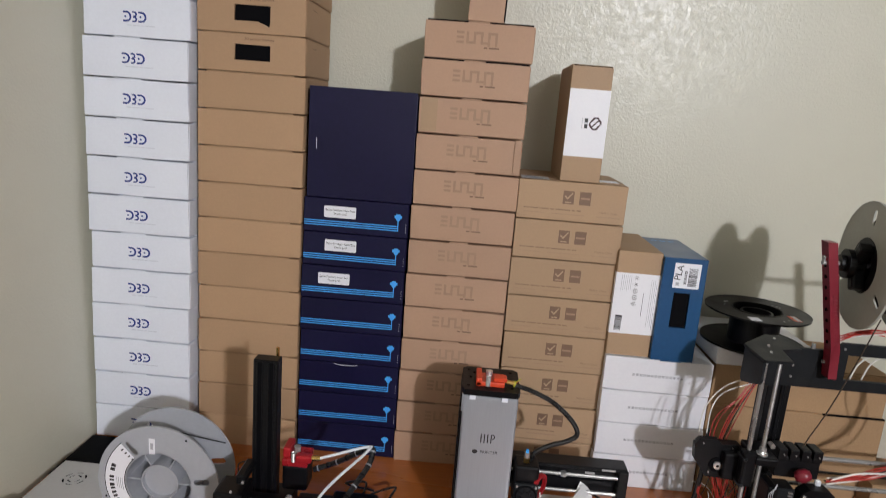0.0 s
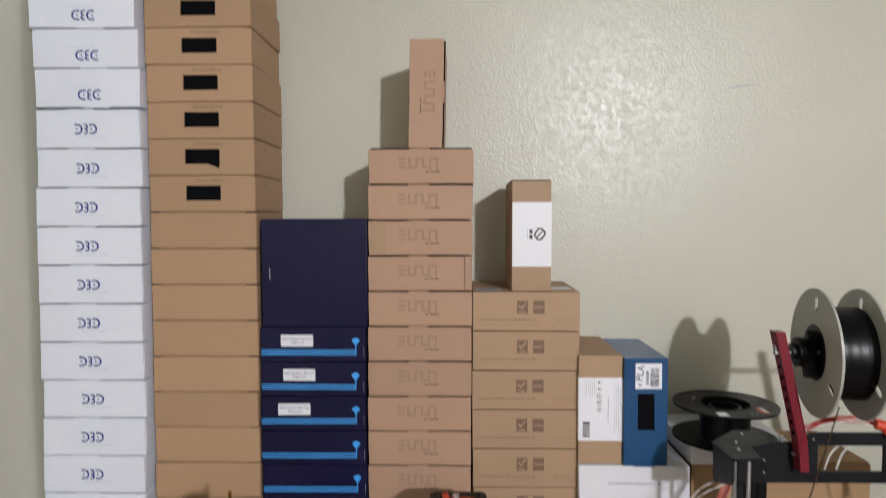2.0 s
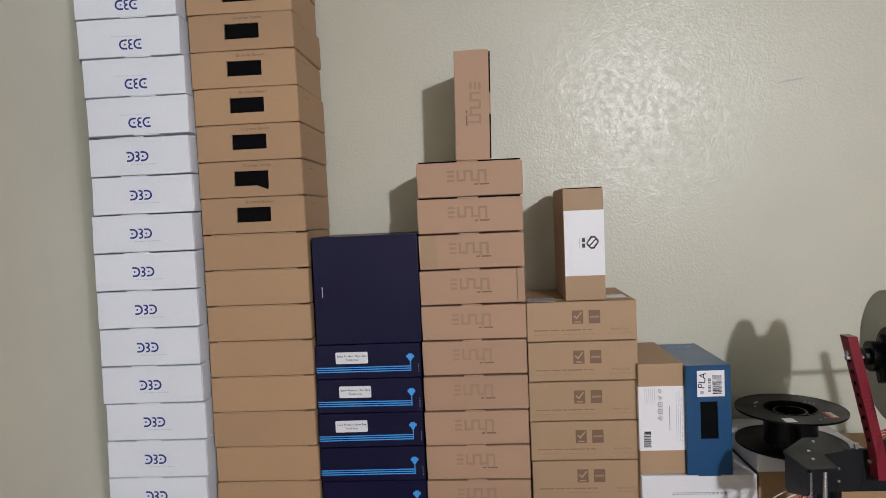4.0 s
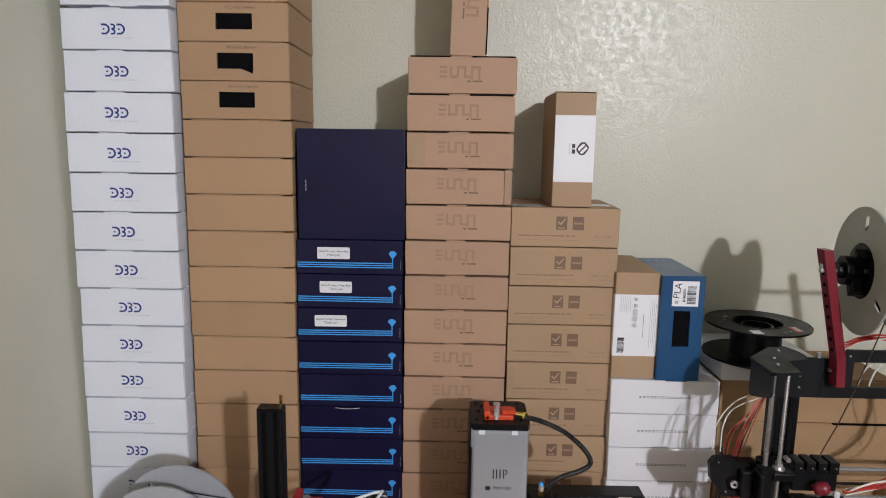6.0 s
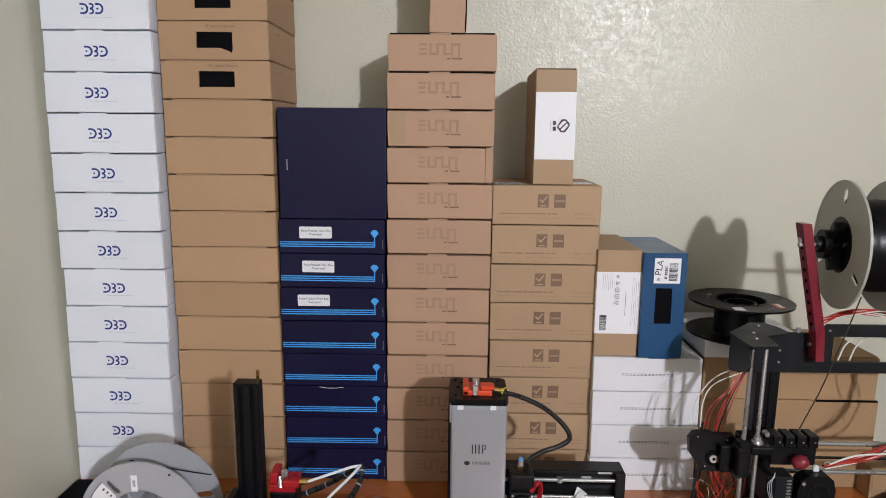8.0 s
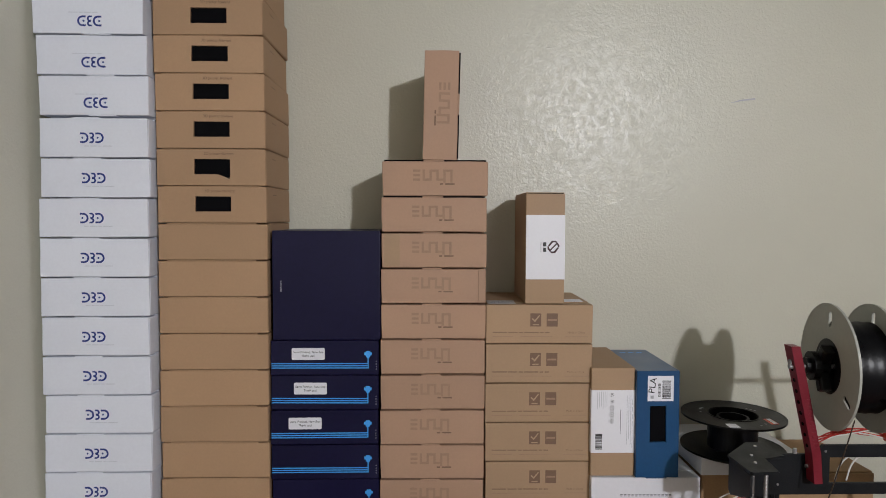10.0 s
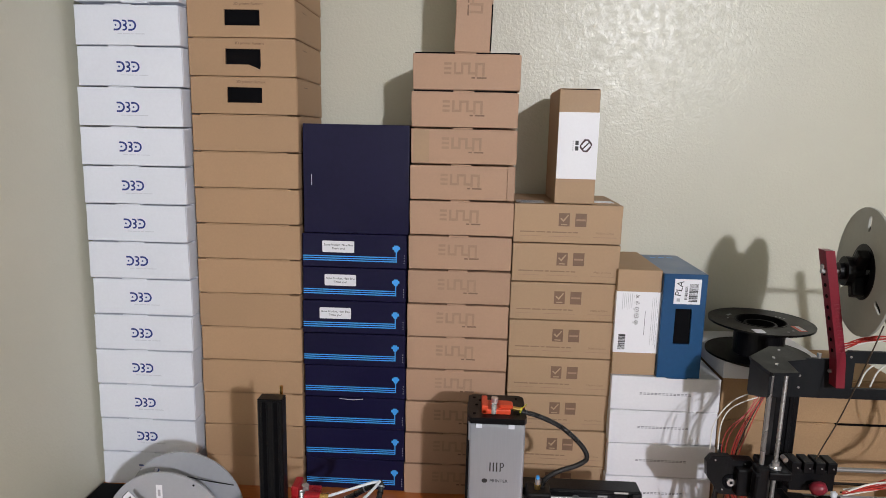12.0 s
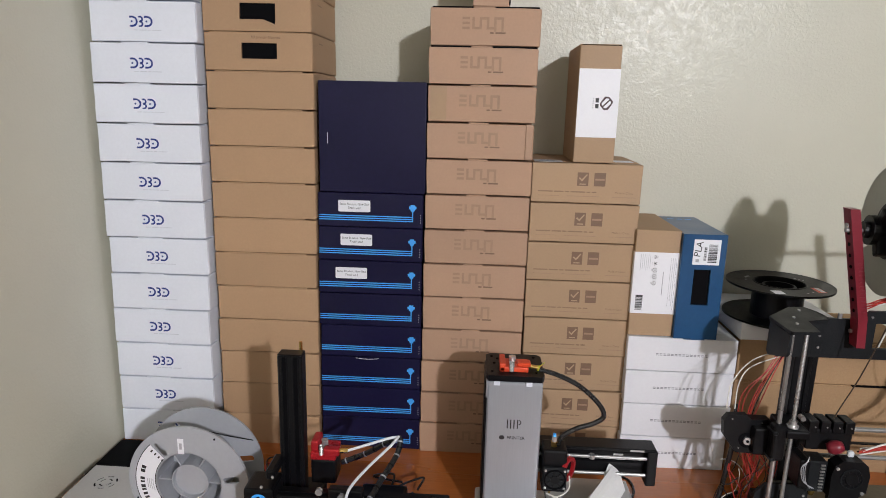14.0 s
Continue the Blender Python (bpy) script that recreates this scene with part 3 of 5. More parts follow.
def bar_code(parent, x, z, w, h, y, along=True, seed=1):
    r = random.Random(seed)
    p, end = 0.0, w if along else h
    while p < end - 0.001:
        t = r.choice((0.0006, 0.0011, 0.0017))
        t = min(t, end - p)
        mark("print_bar", rect(x + p, x + p + t, z, z + h) if along else rect(x, x + w, z + p, z + p + t), parent, M_BLACKINK, y)
        p += t + r.choice((0.0007, 0.0011))


# kraft box with a wide white label
wl = thing("filament_box", (0.6135, -0.015, 1.0035), "kraft box with wide white printed label, standing upright", "box", "upright boxes")
part("body", warp(slab(0, 0.0845, 0, 0.2, 0, 0.2115, 0.0009), 0.0006, 8.0), M_KRAFT2, wl)
part("label", slab(-0.0003, 0.0848, -0.0004, 0.12, 0.0455, 0.1685, 0), M_LABEL, wl, "white printed label wrapped round the edge")
bar_code(wl, 0.008, 0.052, 0.0135, 0.031, -0.0004, along=False, seed=3)
mark("print_bar", rect(0.010, 0.0215, 0.0795, 0.0822), wl, M_BLACKINK, -0.0004)
for k in range(5):
    zc = 0.1075 + 0.0130 * k
    mark("print_icon", arc_band(0.040, zc, 0.0036, 0.0047, 20, 350, (4, 12, 12, 3, 3)[k]), wl, M_BLACKINK, -0.0004)
    mark("print_icon", rect(0.0385, 0.0412, zc - 0.0007, zc + 0.0009), wl, M_BLACKINK, -0.0004)
    mark("print_bar", rect(0.0335, 0.0341, zc - 0.002, zc + 0.002), wl, M_GREYINK, -0.0004)
for k in range(6):
    mark("print_bar", rect(0.0115 + 0.0036 * k, 0.0121 + 0.0036 * k, 0.1325 + 0.002 * (k % 3), 0.1645), wl, M_GREYINK, -0.0004)
for k in range(3):
    mark("print_bar", rect(0.0690 + 0.0036 * k, 0.0695 + 0.0036 * k, 0.062 + 0.01 * (k % 2), 0.158), wl, M_GREYINK, -0.0004)
mark("print_bar", rect(0.0562, 0.0571, 0.083, 0.130), wl, M_SLATEINK, -0.0004)
for k in range(7):
    mark("print_bar", rect(0.0795, 0.0801, 0.055 + 0.014 * k, 0.066 + 0.014 * k), wl, M_GREYINK, -0.0004)

# the blue box
bl = thing("filament_box", Matrix.Translation((0.6985, -0.025, 1.0035)) @ pose(0, 0, 0, 0, 0, 0), "petrol-blue filament box with window and white label, upright", "box", "upright boxes")
part("body", warp(carton_shell(0.083, 0.2, 0.208, (0.0255, 0.0575, 0.0690, 0.1400)), 0.0003, 2.0), M_BLUE, bl)
part("window", slab(0.0245, 0.0585, 0.0045, 0.0058, 0.068, 0.141, 0), M_DARK, bl, "dark box window")
part("label", slab(0.0205, 0.0705, -0.0005, 0.0, 0.1495, 0.1985, 0), M_LABEL, bl, "white label with bar code")
lettering(text_mesh("PLA", 0.0175), bl, M_BLACKINK, 0.0300, -0.0009, 0.1800, 82, 1.05)
bar_code(bl, 0.0485, 0.1545, 0.0165, 0.036, -0.0005, along=False, seed=5)
bar_code(bl, 0.0405, 0.1585, 0.0050, 0.027, -0.0005, along=False, seed=6)
mark("print_bar", rect(0.026, 0.032, 0.1545, 0.1605), bl, M_GREYINK, -0.0005)
for k in range(3):
    part("print_bar", slab(0.016 + 0.018 * k, 0.028 + 0.018 * k, 0.165, 0.170, 0.2079, 0.2083, 0), M_STRIPE, bl)
part("foot_tab", slab(0.02, 0.06, -0.0015, 0.004, -0.0012, 0.0006, 0.0004), M_BLUE, bl)

# glossy white boxes with a row of small letters, shown as bars
H_H = 0.0706
hatch = carton("filament_box", "glossy white filament box with a row of small print", M_WHITE2, 0.2115, 0.2, H_H - 0.0004, "stack of glossy white boxes", gap=0.0012, tongue=None, seed=7.7)
for k in range(14):
    x = 0.056 + 0.0073 * k
    mark("print_bar", rect(x, x + 0.0050, 0.0325, 0.0337), hatch, M_SLATEINK)
    mark("print_bar", rect(x, x + 0.0050, 0.0352, 0.0364), hatch, M_SLATEINK)
stack(hatch, [.6145, .6160, .6150, .6145], -0.022, DESK, H_H, 0.0012, w=0.2115)
drop(hatch)

# brown cartons behind the big printer
for x0, x1, y0, z0, z1, lab in ((0.838, 1.186, 0.002, DESK, 0.790, "wide brown cardboard carton at the bottom of a pile"), (0.836, 1.190, -0.002, 0.790, 0.912, "wide brown cardboard carton in a pile"),
                                (0.838, 1.184, 0.0, 0.912, 1.002, "wide brown cardboard carton on top of a pile")):
    c = thing("carton", (x0, y0, z0), lab, "box", "pile of cartons")
    w, h = x1 - x0, z1 - z0
    part("body", warp(slab(0, w, 0, 0.19, 0, h - 0.003, 0.0012), 0.0012, z0 * 9), M_CARTON, c)
    part("lid", slab(0.001, w * 0.62, 0.0, 0.19, h - 0.003, h - 0.0004, 0.0005), M_CARTON, c)
    part("lid", slab(w * 0.62, w - 0.001, 0.005, 0.19, h - 0.003, h - 0.0004, 0.0005), M_CARTON, c)
    # the middle carton's slit shade is a solid near-black strip
    if 0.75 < z0 < 0.8:
        part("lid_slit", slab(w * 0.65, w - 0.002, -0.0012, 0.004, h - 0.0030, h - 0.0005, 0), M_DARK, c, "near-black strip painted as shade in the lid slit")
flat = thing("flat_box", (0.832, -0.012, 1.002), "flat white card box lying on the cartons", "box")
part("body", warp(slab(0, 0.205, 0, 0.205, 0, 0.0335, 0.0008), 0.0008, 1.0), M_WHITE2, flat)
part("lid", slab(-0.0005, 0.2055, -0.0005, 0.2055, 0.026, 0.0350, 0.0006), M_WHITE2, flat)
small = thing("carton", (1.168, -0.040, DESK), "small yellow-brown carton beside the black case", "box", "pile of cartons")
part("body", warp(slab(0, 0.092, 0, 0.12, 0, 0.066, 0.001), 0.001, 4.0), M_CARTON, small)
part("flap", slab(0.004, 0.088, -0.0008, 0.0002, 0.02, 0.064, 0.0003), M_CARTON, small)
case = thing("computer_case", (1.43, -0.13, DESK), "matt black computer case standing on the desk", "computer")
part("body", slab(0, 0.19, 0, 0.33, 0.008, 0.30, 0.004, 2), M_BLACKMETAL, case)
part("front_panel", slab(0.004, 0.186, -0.006, 0.0, 0.012, 0.296, 0.003, 2), M_BLACK, case)
for fx in (0.02, 0.15):
    for fy in (0.03, 0.28):
        part("foot", drum((fx + 0.01, fy, 0), (fx + 0.01, fy, 0.009), 0.012, 16), M_BLACK, case)


# ---------------------------------------------------------------- spools
def lathe(profile, seg=64, bm=None):
    """A turned body about z from (radius, height) pairs."""
    bm = bm or bmesh.new()
    rows = [[bm.verts.new((r * math.cos(6.28319 * k / seg), r * math.sin(6.28319 * k / seg), z)) for k in range(seg)] for r, z in profile]
    for a, b in zip(rows, rows[1:]):
        for k in range(seg):
            bm.faces.new((a[k - 1], a[k], b[k], b[k - 1]))
    bmesh.ops.recalc_face_normals(bm, faces=bm.faces[:])
    return bm


def slot(r, ang, length, width, n=6):
    """A radial slot in a flange."""
    out = ring(length / 2, 0, width / 2, n=n, a0=-90, a1=90) + ring(-length / 2, 0, width / 2, n=n, a0=90, a1=270)
    c, s = math.cos(radians(ang)), math.sin(radians(ang))
    return [((x + r) * c - y * s, (x + r) * s + y * c) for x, y in out]


def flange(R, hole, thick, z, slots, rim=0.0015):
    bm = plate(ring(0, 0, R, n=72), thick, Matrix.Translation((0, 0, z)), [ring(0, 0, hole, n=40), *slots])
    return lathe([(R - 0.002, z - 0.0004), (R + 0.0006, z - 0.0004), (R + 0.0006, z + thick + 0.0004), (R - 0.002, z + thick + 0.0004), (R - 0.002, z - 0.0004)], 72, bm)


# big grey spool on a yellow stand
GS = Matrix.Translation((-0.1455, -0.323, 0.8270)) @ pose(0, 0, 0, 90, 0, -1)
sp = thing("filament_spool", GS, "large grey plastic spool standing on edge, nearly empty", "spool")
part("front_flange", flange(0.1, 0.0535, 0.003, -0.003, [slot(0.072, 127, 0.016, 0.011), slot(0.072, 245, 0.016, 0.011), slot(0.072, 8, 0.016, 0.011)]), M_GREYSPOOL, sp)
part("rear_flange", flange(0.1, 0.0535, 0.003, -0.069, [slot(0.072, 127, 0.016, 0.011), slot(0.072, 245, 0.016, 0.011), slot(0.072, 8, 0.016, 0.011)]), M_GREYSPOOL, sp)
part("hub", lathe([(0.0535, 0.0), (0.0550, 0.0), (0.0550, -0.069), (0.0535, -0.069), (0.0535, 0.0)], 48), M_GREYSPOOL, sp, smooth=False)
part("hub_disc", lathe([(0.0001, -0.012), (0.0285, -0.012), (0.0290, -0.004), (0.031, -0.004), (0.031, -0.062), (0.0001, -0.062)], 40), M_GREYSPOOL, sp)
part("hub_web", lathe([(0.031, -0.058), (0.0537, -0.058), (0.0537, -0.061), (0.031, -0.061), (0.031, -0.058)], 40), M_GREYSPOOL, sp)
for k in range(6):
    bm = slab(0.030, 0.0537, -0.0011, 0.0011, -0.058, -0.006, 0.0003)
    bmesh.ops.rotate(bm, verts=bm.verts[:], matrix=Matrix.Rotation(radians(60 * k - 1), 3, "Z"))
    part("spoke", bm, M_GREYSPOOL, sp)
lab = part("label", plate(arc_band(0, 0, 0.0570, 0.0885, 133, 233, 24), 0.0004, Matrix.Identity(4)), M_LABEL, sp, "white paper label sector with black edge")
part("label_edge", plate(arc_band(0, 0, 0.0885, 0.0898, 133, 233, 24), 0.0004, Matrix.Identity(4)), M_BLACKINK, lab)
part("label_edge", plate(arc_band(0, 0, 0.0560, 0.0570, 133, 233, 24), 0.0004, Matrix.Identity(4)), M_BLACKINK, lab)
for k, wide in enumerate((4.4, 2.8, 3.2, 2.6, 4.0, 2.4, 3.4, 0, 4.0, 4.0)):
    if not wide:
        continue
    part("print_bar", plate(arc_band(0, 0, 0.0742, 0.0815, 206 - 5.2 * k, 206 - 5.2 * k + wide, 3), 0.0006, Matrix.Identity(4)), M_BLACKINK, lab)
for k in range(4):
    part("print_bar", plate(arc_band(0, 0, 0.0600 + 0.003 * k, 0.0608 + 0.003 * k, 176, 196 - 2 * k, 5), 0.0006, Matrix.Identity(4)), M_GREYINK, lab)
for k in range(4):
    part("print_bar", plate(arc_band(0, 0, 0.056 + 0.0075 * k, 0.0585 + 0.0075 * k, 135.5, 139, 4), 0.0006, Matrix.Identity(4)), M_BLACKINK, lab)
st = part("sticker", plate(rect(-0.0145, -0.0045, 0.052, 0.079), 0.0004, Matrix.Identity(4)), M_LABEL, sp, "small white sticker")
part("print_bar", plate(rect(-0.0118, -0.0075, 0.060, 0.071), 0.0006, Matrix.Identity(4)), M_GREYINK, st)
part("filament_end", hose([(0.02, 0.075, -0.035), (0.05, 0.060, -0.050), (0.085, 0.046, -0.0655)], 0.0009, 6), M_GLOSSBLACK, sp, "thin black strand of filament")
for a in (60, 200, 300, 340):
    part("pin_hole", drum((0.094 * math.cos(radians(a)), 0.094 * math.sin(radians(a)), -0.0005), (0.094 * math.cos(radians(a)), 0.094 * math.sin(radians(a)), 0.0004), 0.0018, 10), M_DARK, sp)
stand = thing("spool_stand", (-0.13, -0.30, DESK), "acid-yellow printed plastic spool stand on the desk", "stand")
for dx, tilt in ((-0.055, 22), (0.060, -22)):
    bm = drum((0, -0.075, 0.013), (0, 0.06, 0.013), 0.0125, 20)
    bmesh.ops.translate(bm, vec=(dx, 0, 0), verts=bm.verts[:])
    part("roller", bm, M_YELLOW, stand, smooth=False)
    part("cradle", slab(dx - 0.016, dx + 0.016, -0.07, 0.05, 0, 0.006, 0.0015), M_YELLOW, stand)
part("tie_bar", slab(-0.06, 0.065, -0.012, 0.008, 0.0, 0.005, 0.001), M_YELLOW, stand)

# black spool lying flat
bs = thing("filament_spool", Matrix.Translation((0.918, 0.043, 1.0372)) @ pose(0, 0, 0, 0, 0, 20), "empty black plastic spool lying flat on a white box", "spool")
part("flange", flange(0.0990, 0.027, 0.003, 0.0, [slot(0.045, a, 0.012, 0.006) for a in (70, 190, 310)]), M_BLACK, bs)
part("flange", flange(0.0990, 0.0465, 0.003, 0.0660, []), M_BLACK, bs)
part("hub", lathe([(0.027, 0.003), (0.0478, 0.003), (0.0478, 0.066), (0.0465, 0.066), (0.0465, 0.052), (0.031, 0.052), (0.031, 0.064), (0.027, 0.064), (0.027, 0.003)], 48), M_BLACK, bs)
part("raised_ring", lathe([(0.0465, 0.0688), (0.0475, 0.0702), (0.0495, 0.0702), (0.0505, 0.0688)], 48), M_BLACK, bs)


def on_flange(name, material, x, y, w, d, z, parent, label=""):
    """A small flat patch on the spool's upper face, square to the desk."""
    bm = slab(-w / 2, w / 2, -d / 2, d / 2, z, z + 0.0004, 0)
    bmesh.ops.transform(bm, matrix=pose(x, y, 0, 0, 0, -20), verts=bm.verts[:])
    return part(name, bm, material, parent, label)


on_flange("sticker", M_LABEL, -0.0579, -0.0566, 0.020, 0.022, 0.0690, bs, "small white sticker")
lb = on_flange("sticker", M_ORANGE, 0.0320, -0.0640, 0.016, 0.034, 0.0690, bs, "small red and white maker's sticker")
on_flange("print_bar", M_LABEL, 0.0345, -0.0640, 0.008, 0.030, 0.0694, lb)
for k, (px, py) in enumerate(((-0.036, 0.052), (-0.031, 0.055), (-0.026, 0.056), (-0.050, 0.036), (0.056, 0.018), (0.059, 0.010), (0.061, 0.002), (0.010, -0.072), (-0.006, -0.076))):
    on_flange("print_bar", M_GREYINK, px, py, 0.0035, 0.006 if k < 3 else 0.003, 0.0690, bs)

# khaki spool with black filament on the printer's top
KS = Matrix.Translation((0.962, -0.19, 1.259)) @ pose(0, 0, 0, 0, 0, -8.5) @ pose(0, 0, 0, 0, 90, 0) @ pose(0, 0, 0, 0, 0, 180)
ks = thing("filament_spool", KS, "grey-khaki spool wound with glossy black filament", "spool")
slots = [slot(0.079, a, 0.016, 0.010) for a in (3, 123, 243)]
part("flange", flange(0.104, 0.028, 0.003, 0.0, slots), M_KHAKISPOOL, ks)
part("flange", flange(0.104, 0.028, 0.003, 0.066, slots), M_KHAKISPOOL, ks)
part("core", lathe([(0.028, 0.0), (0.042, 0.0), (0.042, 0.069), (0.028, 0.069), (0.028, 0.0)], 40), M_BLACK, ks)
prof = [(0.0735 + 0.0008 * abs(math.sin(k * 1.5708)) + 0.0015 * noise.noise(Vector((k * 0.07, 2, 0))), 0.0032 + 0.0625 * k / 88) for k in range(89)]
part("filament", lathe([(0.045, 0.0032), *prof, (0.045, 0.0657)], 64), M_GLOSSBLACK, ks, "glossy black wound filament", smooth=True)
part("recess_ring", lathe([(0.028, -0.0006), (0.045, -0.0006), (0.047, 0.0008), (0.047, 0.0)], 40), M_BLACK, ks)
for k in range(3):
    bm = slab(0.010, 0.042, -0.0095, 0.0095, -0.020, -0.001, 0.004, 2)
    bmesh.ops.rotate(bm, verts=bm.verts[:], matrix=Matrix.Rotation(radians(120 * k + 35), 3, "Z"))
    part("clamp_lobe", bm, M_BLACK, ks)
part("clamp_sleeve", drum((0, 0, -0.036), (0, 0, 0.0), 0.0135, 24), M_BLACK, ks)
part("clamp_collar", drum((0, 0, -0.028), (0, 0, -0.018), 0.024, 24), M_BLACK, ks)


# ---------------------------------------------------------------- red-post printer (large black frame)
def screws(parent, pts, r=0.0022, out=(0, -1, 0), m=None):
    o = Vector(out)
    for p in pts:
        part("screw", drum(p, Vector(p) + o * 0.0015, r, 10), m or M_STEEL, parent)


big = thing("printer", (0, 0, 0), "black metal-framed desktop printer with bare wiring", "printer")
# top-left bracket and the crossbar plate with its window
part("top_bracket", plate([(0.804, -0.177), (0.806, -0.250), (0.809, -0.254), (0.852, -0.250), (0.859, -0.195), (0.898, -0.182), (0.892, -0.118), (0.863, -0.118)], 0.005, Matrix.Translation((0, 0, 1.100))), M_BLACKMETAL, big)
part("bracket_side", plate([(-0.250, 1.0985), (-0.250, 1.066), (-0.245, 1.060), (-0.185, 1.040), (-0.178, 1.046), (-0.178, 1.0985)], 0.004, Matrix(((0, 0, 1, 0.806), (1, 0, 0, 0), (0, 1, 0, 0), (0, 0, 0, 1)))), M_BLACKMETAL, big)
part("bracket_face", slab(0.8105, 0.860, -0.205, -0.199, 1.044, 1.0995, 0.002, 2), M_BLACKMETAL, big)
part("crossbar", plate([(0.869, 1.027), (1.262, 1.027), (1.262, 1.112), (0.982, 1.112), (0.973, 1.104), (0.969, 1.097), (0.869, 1.097)], 0.006,
                       Matrix.Translation((-0.0105, -0.172, 0.0065)) @ FRONT, [rect(0.993, 1.104, 1.046, 1.091)]), M_BLACKMETAL, big)
screws(big, [(x - 0.0105, -0.172, z + 0.0065) for x, z in ((0.904, 1.066), (0.904, 1.045), (0.958, 1.072), (0.958, 1.060), (0.985, 1.102), (1.19, 1.10))])
screws(big, [(x - 0.0105, -0.172, z + 0.0065) for x, z in ((1.118, 1.080), (1.138, 1.097), (1.138, 1.078), (1.137, 1.060), (1.160, 1.052))], 0.0036)
for x, y in ((0.842, -0.182), (0.870, -0.140), (0.832, -0.215)):
    part("screw", drum((x, y, 1.105), (x, y, 1.107), 0.0026, 10), M_STEEL, big)
part("thumb_nut", drum((0.924, -0.168, 1.1035), (0.924, -0.168, 1.112), 0.0035, 10), M_STEEL, big)
part("upright", slab(0.872, 0.912, -0.148, -0.110, DESK, 1.03, 0.0015), M_ANOD, big)
for gx in (0.886, 0.898):
    part("upright_lip", slab(gx - 0.0035, gx + 0.0035, -0.1505, -0.148, DESK + 0.01, 1.028, 0.0006), M_ANOD, big)
part("upright", slab(1.215, 1.255, -0.150, -0.110, DESK, 1.03, 0.0015), M_ANOD, big)
part("smooth_rod", drum((0.8170, -0.235, 1.100), (0.8170, -0.235, DESK + 0.004), 0.0037, 20), M_DULLSTEEL, big, smooth=False)
part("lead_screw", lathe([(0.0001, 0)] + [(0.0036 + 0.0004 * (k % 2), 0.00105 * k) for k in range(300)] + [(0.0001, 0.314)], 12), M_DULLSTEEL, big).matrix_basis = Matrix.Translation((0.8395, -0.235, DESK + 0.03)) @ Matrix.Diagonal((0.88, 0.88, 1.10, 1))
part("screw_coupler", drum((0.8395, -0.235, DESK + 0.004), (0.8395, -0.235, DESK + 0.036), 0.0095, 20), M_STEEL, big)
part("smooth_rod", drum((1.237, -0.178, 1.10), (1.237, -0.178, DESK + 0.02), 0.0042, 20), M_STEEL, big)
# foot bracket
part("foot_bracket", plate([(0.800, DESK), (0.898, DESK), (0.889, 0.806), (0.876, 0.821), (0.817, 0.819), (0.801, 0.801)], 0.005, Matrix.Translation((0, -0.221, 0)) @ FRONT, [rect(0.8405, 0.8445, 0.792, 0.810), rect(0.810, 0.820, 0.745, 0.770)]), M_BLACKMETAL, big)
part("foot_bracket", plate([(1.192, DESK), (1.28, DESK), (1.28, 0.788), (1.268, 0.798), (1.204, 0.798), (1.192, 0.786)], 0.005, Matrix.Translation((0, -0.230, 0)) @ FRONT), M_BLACKMETAL, big)
screws(big, [(0.882, -0.221, 0.800), (0.881, -0.221, 0.783), (0.840, -0.221, 0.784), (0.815, -0.221, 0.780), (0.819, -0.221, 0.728), (0.882, -0.221, 0.730), (0.872, -0.221, 0.772), (1.210, -0.230, 0.783), (1.210, -0.230, 0.768), (1.232, -0.230, 0.783)])
part("base_foot", slab(0.798, 0.900, -0.262, -0.165, DESK, DESK + 0.010, 0.002), M_BLACK, big)
part("stepper_motor", slab(0.815, 0.862, -0.212, -0.165, DESK + 0.012, DESK + 0.055, 0.004, 2), M_BLACK, big)
# left carriage block with its pulley
part("x_end", plate([(0.741, 0.900), (0.738, 0.927), (0.746, 0.938), (0.776, 0.939), (0.783, 0.931), (0.811, 0.932), (0.8135, 0.928), (0.8155, 0.872), (0.811, 0.868), (0.764, 0.869)], 0.012, Matrix.Translation((0, -0.210, 0)) @ FRONT), M_BLACK, big)
part("pulley", drum((0.780, -0.2115, 0.893), (0.780, -0.205, 0.893), 0.0135, 24), M_DARK, big)
part("pulley_bolt", drum((0.780, -0.2150, 0.893), (0.780, -0.205, 0.893), 0.0068, 20), M_STEEL, big)
part("pulley_hub", drum((0.780, -0.2158, 0.893), (0.780, -0.2140, 0.893), 0.0026, 12), M_DARK, big)
part("bearing_holder", slab(0.8055, 0.8275, -0.248, -0.226, 0.876, 0.940, 0.007, 3), M_BLACK, big)
part("x_end_block", slab(0.786, 0.826, -0.225, -0.170, 0.874, 0.922, 0.003, 2), M_BLACK, big)
for z in (0.880, 0.927):
    part("holder_clip", slab(0.8040, 0.8120, -0.2495, -0.224, z - 0.003, z + 0.003, 0.001), M_BLACKMETAL, big)
part("bearing", drum((0.8345, -0.222, 0.876), (0.8345, -0.222, 0.916), 0.0062, 20), M_STEEL, big)
part("nut_block", slab(0.8250, 0.862, -0.250, -0.185, 0.919, 0.933, 0.003, 2), M_BLACK, big)
part("nut", drum((0.8395, -0.235, 0.933), (0.8395, -0.235, 0.945), 0.0060, 18), M_STEEL, big)
part("nut_flange", drum((0.8395, -0.235, 0.934), (0.8395, -0.235, 0.937), 0.0095, 20), M_STEEL, big)
part("idler", drum((0.860, -0.226, 0.944), (0.860, -0.214, 0.944), 0.0042, 16), M_DULLSTEEL, big)
screws(big, [(0.752, -0.210, 0.931), (0.802, -0.210, 0.926), (0.768, -0.210, 0.878), (0.806, -0.210, 0.878)], 0.0014)
for z in (0.910, 0.858):
    part("x_rod", drum((0.81, -0.185, z), (1.262, -0.185, z), 0.004, 18), M_DULLSTEEL, big)
